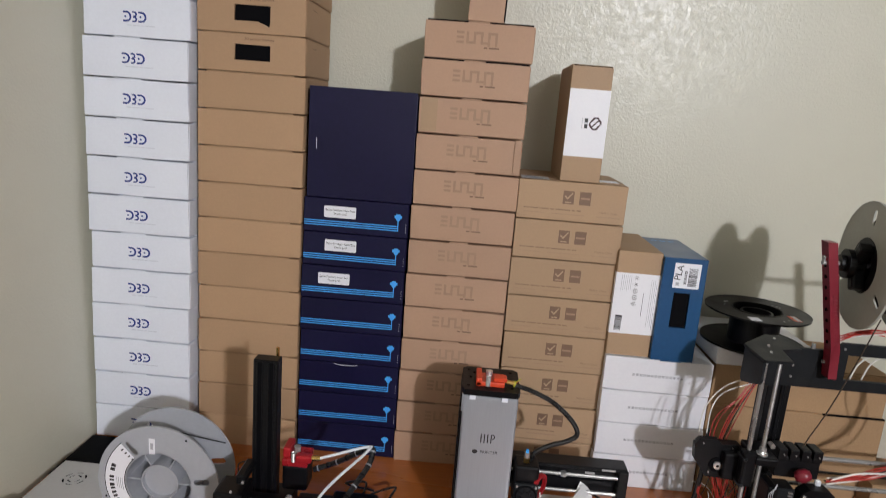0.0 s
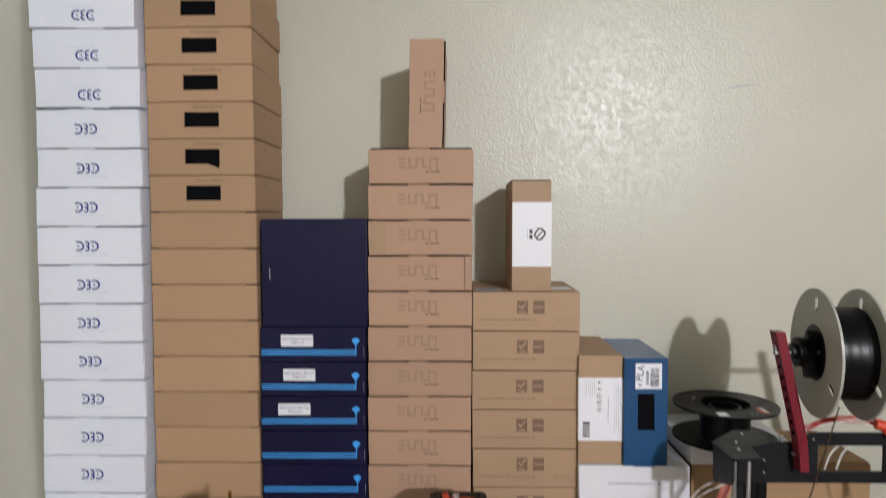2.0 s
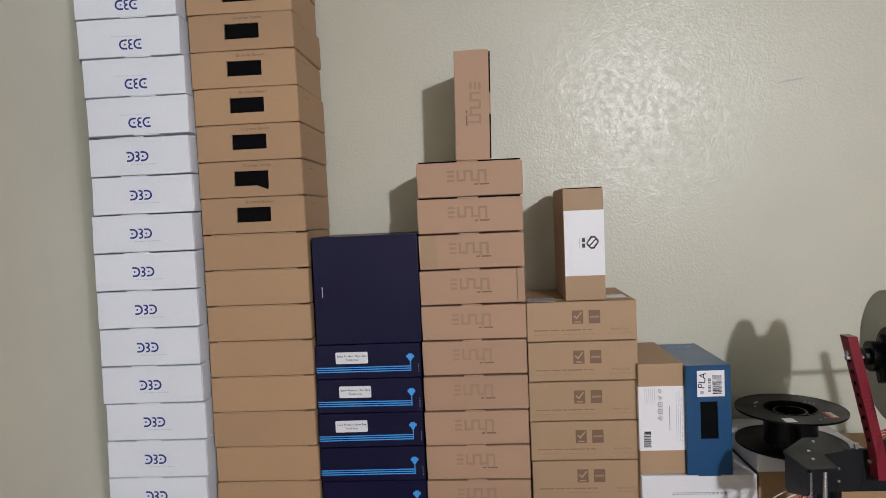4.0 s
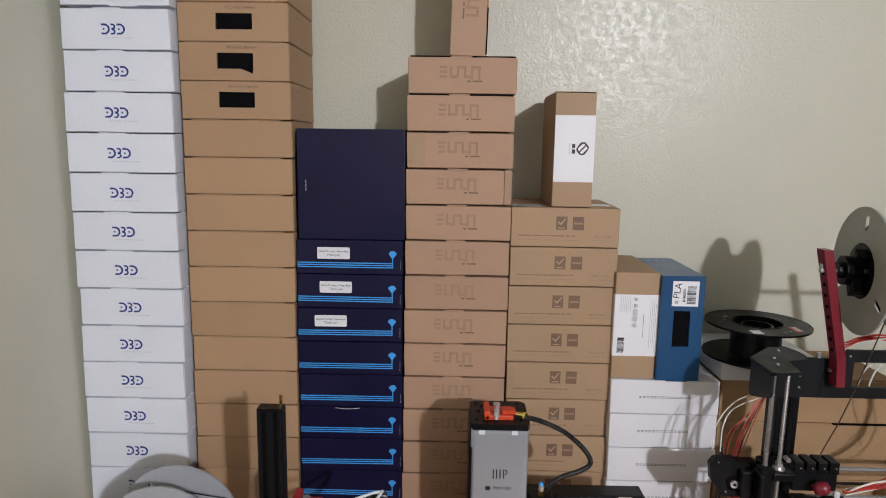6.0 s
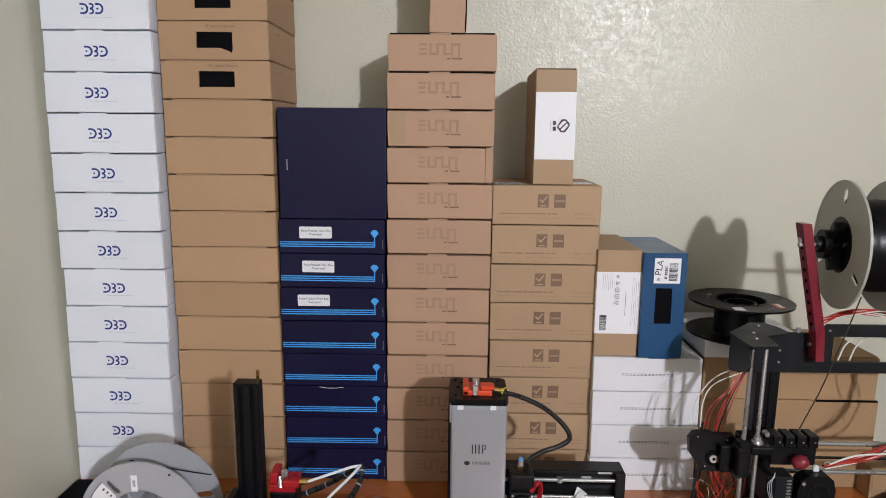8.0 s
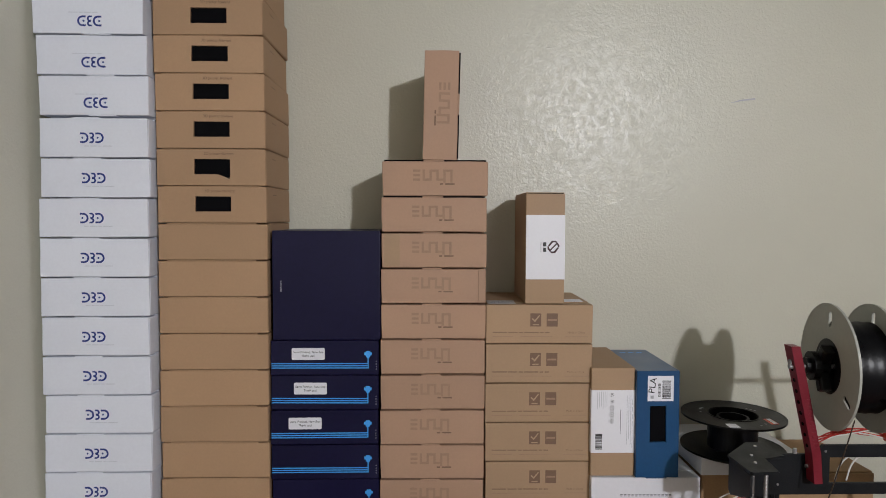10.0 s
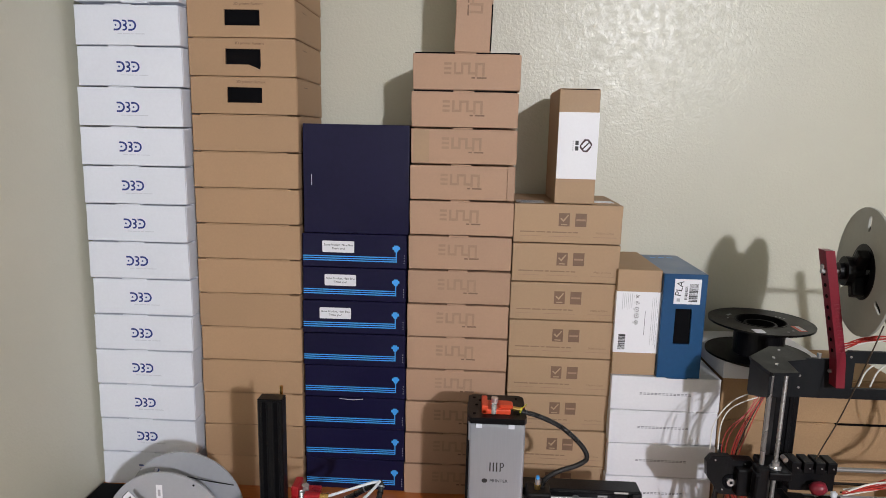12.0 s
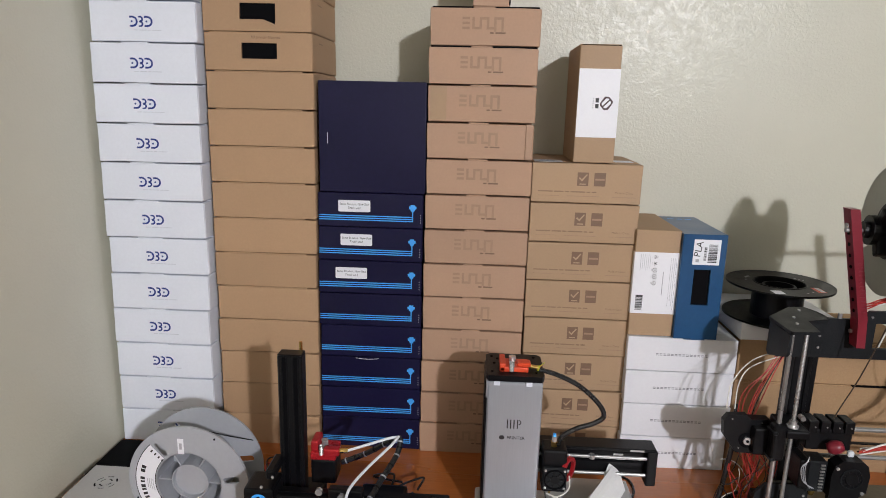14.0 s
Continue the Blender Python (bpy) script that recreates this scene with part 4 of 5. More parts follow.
part("x_end", slab(1.218, 1.270, -0.210, -0.165, 0.855, 0.938, 0.004, 2), M_BLACK, big)
part("belt", slab(0.80, 1.23, -0.194, -0.188, 0.886, 0.888, 0), M_BLACK, big)
# print head
head = part("print_head", slab(0.883, 0.957, -0.222, -0.194, 0.880, 0.918, 0.003, 2), M_BLACK, big)
head.location = (-0.011, 0, 0.008)
for k in range(4):
    part("comb_tooth", slab(0.883 + 0.0195 * k, 0.8985 + 0.0195 * k, -0.225, -0.194, 0.912, 0.933, 0.0018, 2), M_BLACK, head)
part("lever", lathe([(0.0001, -0.012), (0.006, -0.011), (0.0085, -0.004), (0.0080, 0.004), (0.005, 0.010), (0.0001, 0.011)], 20), M_MAROON, head, "crimson plastic lever", True).matrix_basis = Matrix.Translation((0.922, -0.240, 0.896)) @ pose(0, 0, 0, 30, 60, 10) @ Matrix.Diagonal((1.35, 1.35, 1.15, 1))
fan = part("blower_fan", plate([(0.921, 0.806), (0.924, 0.803), (0.962, 0.803), (0.980, 0.817), (0.982, 0.848), (0.977, 0.866), (0.968, 0.873), (0.936, 0.873), (0.924, 0.864), (0.920, 0.846)], 0.023, Matrix.Translation((0, -0.245, 0)) @ FRONT), M_BLACK, head)
part("fan_rim", lathe([(0.0165, 0), (0.0185, 0), (0.0185, 0.0015), (0.0165, 0.0015), (0.0165, 0)], 32), M_BLACKMETAL, fan).matrix_basis = Matrix.Translation((0.953, -0.245, 0.842)) @ pose(0, 0, 0, 90, 0, 0)
part("fan_hub", lathe([(0.0001, 0.0015), (0.0100, 0.0015), (0.0112, 0.0), (0.0112, -0.001)], 28), M_BLACK, fan).matrix_basis = Matrix.Translation((0.953, -0.245, 0.842)) @ pose(0, 0, 0, 90, 0, 0)
for k in range(16):
    bm = slab(0.0118, 0.0162, -0.0004, 0.0004, 0, 0.0010, 0)
    bmesh.ops.rotate(bm, verts=bm.verts[:], matrix=Matrix.Rotation(radians(22.5 * k), 3, "Z"))
    part("fan_blade", bm, M_BLACKMETAL, fan).matrix_basis = Matrix.Translation((0.953, -0.245, 0.842)) @ pose(0, 0, 0, 90, 0, 0)
part("heat_sink", slab(0.884, 0.915, -0.240, -0.205, 0.812, 0.868, 0.002), M_BLACKMETAL, head)
for k in range(9):
    part("fin", slab(0.903, 0.910, -0.2425, -0.205, 0.815 + 0.0058 * k, 0.8172 + 0.0058 * k, 0), M_DULLSTEEL, head)
part("side_fan", slab(0.868, 0.884, -0.245, -0.200, 0.820, 0.872, 0.003, 2), M_BLACK, head)
part("nozzle", drum((0.905, -0.22, 0.795), (0.905, -0.22, 0.812), 0.004, 12, 0.009), M_BRASS, head)
screws(head, [(0.928, -0.245, 0.860), (0.973, -0.245, 0.817)], 0.003)
part("fan_duct", slab(0.926, 0.950, -0.240, -0.224, 0.792, 0.806, 0.003), M_BLACK, head)
part("connector", slab(0.951, 0.961, -0.230, -0.222, 0.872, 0.883, 0.002), M_PTFE, head, "white wire connector")
for k in range(3):
    part("fan_lead", hose([(0.879, -0.247, 0.880 - 0.004 * k), (0.872 - 0.003 * k, -0.252, 0.862), (0.876 - 0.002 * k, -0.252, 0.838), (0.886 + 0.003 * k, -0.249, 0.824)], 0.0007, 6), M_GREYSPOOL, head)
for k in range(4):
    screws(head, [(0.8925 + 0.0195 * k, -0.225, 0.923)], 0.0013)
# bed
part("bed_carriage", slab(0.885, 1.075, -0.355, -0.16, 0.748, 0.770, 0.003), M_BLACKMETAL, big)
part("bed_rail", slab(0.93, 0.945, -0.45, -0.05, DESK + 0.004, 0.748, 0.002), M_BLACK, big)
part("bed_rail", slab(1.02, 1.035, -0.45, -0.05, DESK + 0.004, 0.748, 0.002), M_BLACK, big)
part("bed_plate", slab(0.858, 1.103, -0.385, -0.148, 0.776, 0.784, 0.002), M_BLACKMETAL, big)
part("build_sheet", slab(0.862, 1.099, -0.381, -0.152, 0.784, 0.7865, 0.0008), M_BED, big, "dull grey steel build sheet")
part("residue", plate([(0.955, -0.232), (1.006, -0.230), (1.016, -0.246), (1.034, -0.266), (1.022, -0.268), (1.004, -0.255), (0.951, -0.256)], 0.0003, Matrix.Translation((0, 0, 0.7865))), M_SMEAR, big, "pale smear of dried glue")
# maroon posts holding the spool's rod
for x in (0.0, 0.216):
    post = part("spool_post", plate([(0.9415 + x, 1.062), (0.9555 + x, 1.062), (0.9515 + x, 1.112), (0.911 + x, 1.293), (0.896 + x, 1.293), (0.9365 + x, 1.112)], 0.022, Matrix.Translation((0, -0.1975, 0)) @ FRONT), M_MAROON, big, "crimson printed spool post")
    for k in range(8):
        pz = 1.124 + 0.0185 * k
        px = 0.9365 - 0.0405 * (pz - 1.112) / 0.181 + x
        part("hole", drum((px - 0.0006, -0.1865, pz), (px + 0.002, -0.1865, pz), 0.0034, 10), M_DARK, post)
    for k in range(14):
        pz = 1.122 + 0.0062 * k
        px = 0.9515 - 0.0405 * (pz - 1.112) / 0.181 + x
        part("rib", slab(px - 0.0095, px - 0.0022, -0.1982, -0.1974, pz, pz + 0.0026, 0), M_MAROON, post)
    part("clamp_bolt", drum((0.9360 + x, -0.180, 1.086), (0.9600 + x, -0.180, 1.086), 0.0035, 10), M_STEEL, post)
part("spool_rod", drum((0.898, -0.188, 1.258), (1.205, -0.190, 1.258), 0.004, 16), M_STEEL, big)
screws(big, [(0.9005, -0.187, 1.265)], 0.0050, (-1, 0, 0))
# strand off the black spool, its lit look painted brown
part("fed_filament", hose([(0.962, -0.262, 1.190), (0.953, -0.255, 1.14), (0.936, -0.232, 1.03), (0.921, -0.215, 0.96), (0.916, -0.21, 0.935)], 0.0011, 6), M_LITCORD, big, "thin filament strand, coloured brown as if lit")
# black block outlined to fill the dark area right of the bed
part("control_box", plate([(1.262, -0.003), (1.118, -0.186), (1.118, -0.36), (1.40, -0.36), (1.42, -0.003)], 0.034, Matrix.Translation((0, 0, DESK + 0.001))), M_DARK, big)
# binder clips on the sheet
for cx, cy, rz in ((1.099, -0.230, 172), (0.985, -0.372, 100)):
    clip = thing("binder_clip", Matrix.Translation((cx, cy, 0.7865)) @ pose(0, 0, 0, 0, 0, rz), "black steel binder clip gripping the build sheet", "clip", "binder clips")
    part("body", plate([(0, 0), (0.016, 0.005), (0.016, 0.0062), (-0.002, 0.003), (-0.002, -0.009), (0.014, -0.012), (0.014, -0.011), (0, -0.008)], 0.026, Matrix.Translation((0, -0.013, 0)) @ Matrix(((1, 0, 0, 0), (0, 0, 1, 0), (0, 1, 0, 0), (0, 0, 0, 1)))), M_BLACK, clip)
    part("handle", hose([(0.004, -0.006, 0.005), (-0.018, -0.005, 0.009), (-0.024, 0, 0.0095), (-0.018, 0.005, 0.009), (0.004, 0.006, 0.005)], 0.0009, 6), M_STEEL, clip)
# wiring of the big printer
rnd = random.Random(4)
loop = [(0.975, -0.140, 1.118), (1.02, -0.150, 1.135), (1.065, -0.165, 1.138), (1.092, -0.175, 1.128), (1.128, -0.182, 1.100), (1.153, -0.188, 1.055), (1.158, -0.195, 1.005), (1.140, -0.200, 0.962), (1.100, -0.205, 0.928), (1.040, -0.210, 0.902), (0.968, -0.215, 0.884)]
for k in range(9):
    pts = [(x + rnd.uniform(-0.006, 0.006), y + rnd.uniform(-0.006, 0.006), z + rnd.uniform(-0.006, 0.006)) for x, y, z in loop]
    part("wire", hose(pts, 0.0012, 6), (M_REDWIRE, M_REDWIRE, M_REDWIRE, M_WHITEWIRE, M_REDWIRE, M_CABLE, M_REDWIRE, M_REDWIRE, M_WHITEWIRE)[k], big)
part("wire", hose([(1.092, -0.19, 1.134), (1.136, -0.21, 1.088), (1.168, -0.212, 1.030), (1.174, -0.214, 0.985), (1.152, -0.216, 0.940), (1.100, -0.218, 0.914), (1.016, -0.219, 0.906), (0.968, -0.219, 0.888)], 0.0016, 6), M_WHITEWIRE, big)
part("wire", hose([(1.118, -0.148, 1.030), (1.124, -0.150, 1.000), (1.138, -0.152, 0.968), (1.144, -0.156, 0.930)], 0.0012, 6), M_CABLE, big)
part("cable_tie", hose([(1.074, -0.176, 1.136), (1.084, -0.178, 1.134), (1.092, -0.180, 1.127), (1.100, -0.182, 1.118)], 0.0088, 10, 3), M_ORANGE, big, "orange-red tape round the wires")
for k in range(8):
    a = rnd.uniform(-0.014, 0.014)
    part("wire", hose([(0.862 + a, -0.135, 1.04), (0.835 + a, -0.15, 1.005 + a), (0.805 + 1.5 * a, -0.155, 0.955), (0.800 + a, -0.15, 0.90), (0.815 - a, -0.15, 0.845), (0.84 - 2 * a, -0.16, 0.80)], 0.0009, 6), (M_REDWIRE, M_REDWIRE, M_CABLE, M_REDWIRE)[k % 4], big)
for k in range(2):
    part("wire", hose([(0.862, -0.14, 1.035 - 0.01 * k), (0.80, -0.15, 1.015 - 0.012 * k), (0.765 + 0.012 * k, -0.16, 0.975), (0.757 + 0.014 * k, -0.17, 0.93)], 0.0011, 6), M_WHITEWIRE, big)
for k in range(2):
    part("wire", hose([(1.01 + 0.02 * k, -0.145, 1.046), (1.03 + 0.02 * k, -0.13, 1.07), (1.06 + 0.02 * k, -0.12, 1.088)], 0.0015, 6), M_WHITEWIRE, big)
for k in range(20):
    x, y, wide, lean = rnd.uniform(0.775, 0.835), rnd.uniform(-0.195, -0.12), rnd.uniform(0.012, 0.034), rnd.uniform(-0.02, 0.03)
    top, low, turn = rnd.uniform(DESK + 0.075, DESK + 0.150), rnd.uniform(DESK + 0.005, DESK + 0.035), rnd.uniform(0, 6.28)
    pts = [(x + lean * f + wide * math.sin(turn + 3.4 * f), y + 0.6 * wide * math.cos(turn + 2.6 * f), top + (low - top) * f + 0.006 * math.sin(9 * f + turn)) for f in (0, 0.16, 0.33, 0.5, 0.67, 0.84, 1.0)]
    part("wire", hose(pts, rnd.choice((0.0008, 0.0010, 0.0012)), 6, 8), (M_REDWIRE, M_REDWIRE, M_CABLE, M_REDWIRE, M_CABLE, M_REDWIRE, M_WHITEWIRE)[k % 7], big)

# ---------------------------------------------------------------- small silver printer
mini = thing("printer", (-0.010, 0, -0.010), "small silver desktop printer with black arm and white base", "printer")
part("tower", slab(0.3445, 0.4365, -0.250, -0.158, 0.752, 1.008, 0.006, 3), M_SILVER, mini, "brushed silver sheet-metal tower")
part("tower_side", slab(0.3405, 0.3455, -0.244, -0.158, 0.755, 1.006, 0.0015), M_BLACK, mini)
part("tower_edge", slab(0.3425, 0.3465, -0.2515, -0.235, 0.978, 1.0085, 0.001), M_SILVER, mini)
part("top_plate", plate([(0.342, -0.240), (0.346, -0.252), (0.434, -0.252), (0.438, -0.244), (0.438, -0.163), (0.430, -0.155), (0.350, -0.155), (0.342, -0.163)], 0.010, Matrix.Translation((0, 0, 1.0085))), M_BLACK, mini)
for x, y in ((0.352, -0.235), (0.425, -0.235), (0.352, -0.17), (0.425, -0.17), (0.362, -0.180), (0.356, -0.20)):
    part("screw", drum((x, y, 1.0185), (x, y, 1.0195), 0.0025, 10), M_DARK, mini)
for x in (0.360, 0.413):
    part("clip", slab(x - 0.005, x + 0.005, -0.2535, -0.250, 1.0015, 1.0085, 0.0004), M_WHITE, mini)
ext = part("extruder", slab(0.364, 0.412, -0.236, -0.196, 1.0185, 1.027, 0.002, 2), M_ORANGE, mini, "orange-red extruder body")
part("extruder_arm", slab(0.364, 0.374, -0.236, -0.192, 1.0185, 1.033, 0.002, 2), M_ORANGE, ext)
part("extruder_arm", slab(0.393, 0.416, -0.232, -0.212, 1.026, 1.033, 0.002), M_ORANGE, ext)
part("spring", lathe([(0.0045 + 0.0012 * (k % 2), 0.0018 * k) for k in range(14)], 16), M_STEEL, ext).matrix_basis = Matrix.Translation((0.384, -0.236, 1.020)) @ Matrix.Diagonal((0.8, 0.8, 0.7, 1))
part("bearing", drum((0.386, -0.208, 1.025), (0.386, -0.208, 1.036), 0.0062, 20), M_STEEL, ext)
part("fitting", drum((0.414, -0.222, 1.025), (0.430, -0.223, 1.023), 0.0034, 12), M_BRASS, ext)
part("fitting_clip", slab(0.427, 0.432, -0.226, -0.218, 1.017, 1.026, 0.001), M_YELLOW, ext)
for k in range(3):
    part("lead", hose([(0.418 + 0.004 * k, -0.22, 1.020), (0.430, -0.225, 1.026 - 0.002 * k), (0.440, -0.212, 1.028)], 0.0009, 5), (M_YELLOW, M_REDWIRE, M_CABLE)[k], ext)
EMB = -0.250
for k in range(3):
    mark("emblem_bar", rect(0.3795 + 0.0055 * k, 0.3815 + 0.0055 * k, 0.924, 0.940), mini, M_BLACKINK, EMB, 0.0004)
mark("emblem_bar", rect(0.3965, 0.3983, 0.924, 0.940), mini, M_BLACKINK, EMB, 0.0004)
mark("emblem_arc", arc_band(0.3990, 0.9355, 0.0030, 0.0046, -90, 90, 8), mini, M_BLACKINK, EMB, 0.0004)
mark("emblem_disc", ring(0.3720, 0.9070, 0.0047, 0.0038, 20), mini, M_BLACKINK, EMB, 0.0004)
lettering(text_mesh("PRINTER", 0.0078), mini, M_BLACKINK, 0.3955, EMB - 0.0004, 0.9070)
# base, bed, arm and head
part("base", slab(0.332, 0.462, -0.365, -0.155, DESK + 0.010, 0.752, 0.006, 3), M_BASE, mini)
part("base", slab(0.462, 0.600, -0.340, -0.155, DESK + 0.010, 0.738, 0.004, 2), M_BASE, mini)
part("panel", slab(0.343, 0.452, -0.362, -0.258, 0.752, 0.755, 0.002, 2), M_BASE, mini)
part("screen", slab(0.362, 0.432, -0.35, -0.285, 0.755, 0.757, 0.001), M_SCREEN, mini)
screws(mini, [(0.350, -0.268, 0.755), (0.445, -0.268, 0.755)], 0.003, (0, 0, 1))
part("bed_frame", slab(0.458, 0.604, -0.325, -0.168, 0.762, 0.781, 0.002), M_BLACK, mini)
part("bed_rail", slab(0.50, 0.508, -0.335, -0.16, 0.738, 0.762, 0.001), M_BLACK, mini)
part("bed_rail", slab(0.56, 0.568, -0.335, -0.16, 0.738, 0.762, 0.001), M_BLACK, mini)
part("bed", slab(0.455, 0.606, -0.328, -0.165, 0.781, 0.7865, 0.0015), M_PSU, mini, "bare grey aluminium print bed")
screws(mini, [(0.463, -0.32, 0.7865), (0.463, -0.175, 0.7865), (0.598, -0.32, 0.7865), (0.598, -0.175, 0.7865)], 0.003, (0, 0, 1))
arm = part("arm", slab(0.437, 0.646, -0.185, -0.165, 0.808, 0.868, 0.002), M_BLACK, mini)
part("arm_lip", slab(0.437, 0.646, -0.200, -0.164, 0.863, 0.8690, 0.0015), M_BLACK, arm)
part("arm_end", slab(0.630, 0.648, -0.203, -0.165, 0.800, 0.866, 0.003, 2), M_BLACK, arm)
for z in (0.850, 0.818):
    part("arm_rod", drum((0.437, -0.197, z), (0.630, -0.197, z), 0.0032, 16), M_STEEL, arm)
part("arm_belt", slab(0.437, 0.63, -0.192, -0.188, 0.838, 0.841, 0), M_DARK, arm)
part("belt_clip", drum((0.535, -0.196, 0.846), (0.535, -0.196, 0.853), 0.006, 12), M_STEEL, arm)
part("slot_light", slab(0.575, 0.592, -0.1865, -0.184, 0.838, 0.851, 0), M_PSU, arm)
part("slot_light", slab(0.60, 0.624, -0.2010, -0.2000, 0.8645, 0.8675, 0), M_PSU, arm)
hot = part("print_head", slab(0.444, 0.485, -0.245, -0.205, 0.806, 0.884, 0.004, 2), M_BLACK, mini)
part("fan_frame", slab(0.4445, 0.4845, -0.2535, -0.245, 0.815, 0.856, 0.002), M_BLACKMETAL, hot)
part("fan_ring", lathe([(0.016, 0), (0.0185, 0), (0.0185, 0.0015), (0.016, 0.0015), (0.016, 0)], 28), M_DARK, hot).matrix_basis = Matrix.Translation((0.4645, -0.2535, 0.8355)) @ pose(0, 0, 0, 90, 0, 0)
part("fan_hub", drum((0.4645, -0.2555, 0.8355), (0.4645, -0.253, 0.8355), 0.0075, 18), M_BLACK, hot)
for k in range(7):
    bm = slab(0.007, 0.0158, -0.0018, 0.0018, 0, 0.0012, 0.0003)
    bmesh.ops.rotate(bm, verts=bm.verts[:], matrix=Matrix.Rotation(radians(51.4 * k), 3, "Z"))
    part("fan_blade", bm, M_BLACK, hot).matrix_basis = Matrix.Translation((0.4645, -0.2540, 0.8355)) @ pose(0, 0, 0, 90, 0, 0)
screws(hot, [(0.4485, -0.2535, 0.8195), (0.4805, -0.2535, 0.8195), (0.4485, -0.2535, 0.852), (0.4805, -0.2535, 0.852)], 0.0022)
part("red_ring", lathe([(0.015, 0), (0.021, 0), (0.021, 0.006), (0.015, 0.006), (0.015, 0)], 28), M_RED, hot, "red plastic fan duct").matrix_basis = Matrix.Translation((0.487, -0.232, 0.845)) @ pose(0, 0, 0, 90, 0, 55)
part("fitting", drum((0.463, -0.228, 0.884), (0.463, -0.228, 0.893), 0.0058, 6), M_BRASS, hot)
part("fitting_neck", drum((0.463, -0.228, 0.893), (0.463, -0.228, 0.902), 0.0048, 14), M_STEEL, hot)
part("collet", drum((0.463, -0.228, 0.902), (0.463, -0.228, 0.907), 0.0030, 14, 0.0027), M_STRIPE, hot)
part("nozzle", drum((0.460, -0.228, 0.794), (0.460, -0.228, 0.807), 0.002, 12, 0.005), M_BRASS, hot)
part("lead", hose([(0.452, -0.255, 0.81), (0.470, -0.262, 0.809), (0.488, -0.258, 0.822), (0.489, -0.250, 0.842)], 0.0013, 6), M_WHITEWIRE, hot)
part("feed_cable", hose([(0.430, -0.223, 1.020), (0.460, -0.222, 1.012), (0.500, -0.219, 0.992), (0.534, -0.22, 0.962), (0.544, -0.222, 0.940), (0.528, -0.222, 0.926), (0.500, -0.222, 0.915), (0.478, -0.222, 0.900), (0.470, -0.222, 0.884)], 0.0042, 10), M_CABLE, mini, "black braided cable")
part("bed_cable", hose([(0.603, -0.20, 0.775), (0.625, -0.205, 0.765), (0.628, -0.22, 0.745), (0.615, -0.24, DESK + 0.004)], 0.003, 8), M_CABLE, mini)

# crumpled paper lying on the small bed
tissue = thing("folded_paper", (0, 0, 0), "crumpled folded white paper on the print bed", "paper")
bm = bmesh.new()
a, b = Vector((0.500, -0.312, 0.7775)), Vector((0.574, -0.190, 0.7775))
ax = (b - a).normalized()
sd = Vector((ax.y, -ax.x, 0))
rows = []
for i in range(15):
    f = i / 14
    c = a.lerp(b, f)
    wd = (0.019 - 0.002 * f) * (0.72 if i == 0 else 1.0)
    row = []
    for k, (s, h) in enumerate(((-1.0, 0.0), (-0.9, 0.022), (-0.55, 0.031), (-0.1, 0.028), (0.25, 0.024), (0.6, 0.012), (1.0, 0.0))):
        p = c + sd * s * wd + Vector((0, 0, h * (1.0 + 0.25 * f)))
        p += Vector((noise.noise(p * 60), noise.noise(p * 60 + Vector((9, 0, 0))), max(0, noise.noise(p * 60 + Vector((0, 9, 0)))))) * 0.0009
        if i > 11 and k == 1:
            p.z += 0.006 * (i - 11)
        p.z = max(p.z, 0.7767)
        row.append(bm.verts.new(p))
    rows.append(row)
for r0, r1 in zip(rows, rows[1:]):
    for k in range(6):
        bm.faces.new((r0[k], r0[k + 1], r1[k + 1], r1[k]))
    bm.faces.new((r0[6], r0[0], r1[0], r1[6]))
bm.faces.new(rows[0][::-1])
bm.faces.new(rows[-1])
bmesh.ops.recalc_face_normals(bm, faces=bm.faces[:])
part("sheet", bm, M_PAPER, tissue)

# loose cables on the desk between the printers
cable = thing("power_cable", (0, 0, 0), "black power cable lying across the desk", "cable")
part("cord", hose([(0.585, -0.36, DESK + 0.004), (0.605, -0.29, DESK + 0.004), (0.628, -0.254, DESK + 0.004), (0.644, -0.238, DESK + 0.004), (0.680, -0.216, DESK + 0.004), (0.720, -0.187, DESK + 0.004), (0.765, -0.148, DESK + 0.004), (0.795, -0.123, DESK + 0.005), (0.824, -0.106, DESK + 0.006)], 0.0042, 8), M_CABLE, cable)
drop_cord = thing("power_cable", (0, 0, 0), "black power cable hanging down behind the printer onto the desk", "cable")
part("cord", hose([(0.800, -0.11, DESK + 0.19), (0.786, -0.145, DESK + 0.132), (0.780, -0.150, DESK + 0.09), (0.772, -0.155, DESK + 0.042), (0.764, -0.160, DESK + 0.011), (0.766, -0.175, DESK + 0.0045), (0.776, -0.188, DESK + 0.0045), (0.792, -0.196, DESK + 0.0045)], 0.0045, 8), M_CABLE, drop_cord)
brown_cord = thing("cord", (0, 0, 0), "thin dark brown cord curving on the desk", "cable")
part("strand", hose([(0.600, -0.06, DESK + 0.0025), (0.619, -0.072, DESK + 0.0025), (0.628, -0.088, DESK + 0.0025), (0.626, -0.119, DESK + 0.0025), (0.611, -0.153, DESK + 0.0025)], 0.0024, 8), M_CABLE, brown_cord)
strap = thing("white_strip", (0, 0, 0), "translucent white plastic strip lying on the desk", "strip")
part("strip", plate([(0.604, -0.168), (0.652, -0.169), (0.698, -0.188), (0.722, -0.203), (0.714, -0.213), (0.664, -0.199), (0.604, -0.189)], 0.0015, Matrix.Translation((0, 0, DESK + 0.0088))), M_PTFE, strap)
strap2 = thing("white_strip", (0, 0, 0), "translucent white plastic strip beside the print bed", "strip")
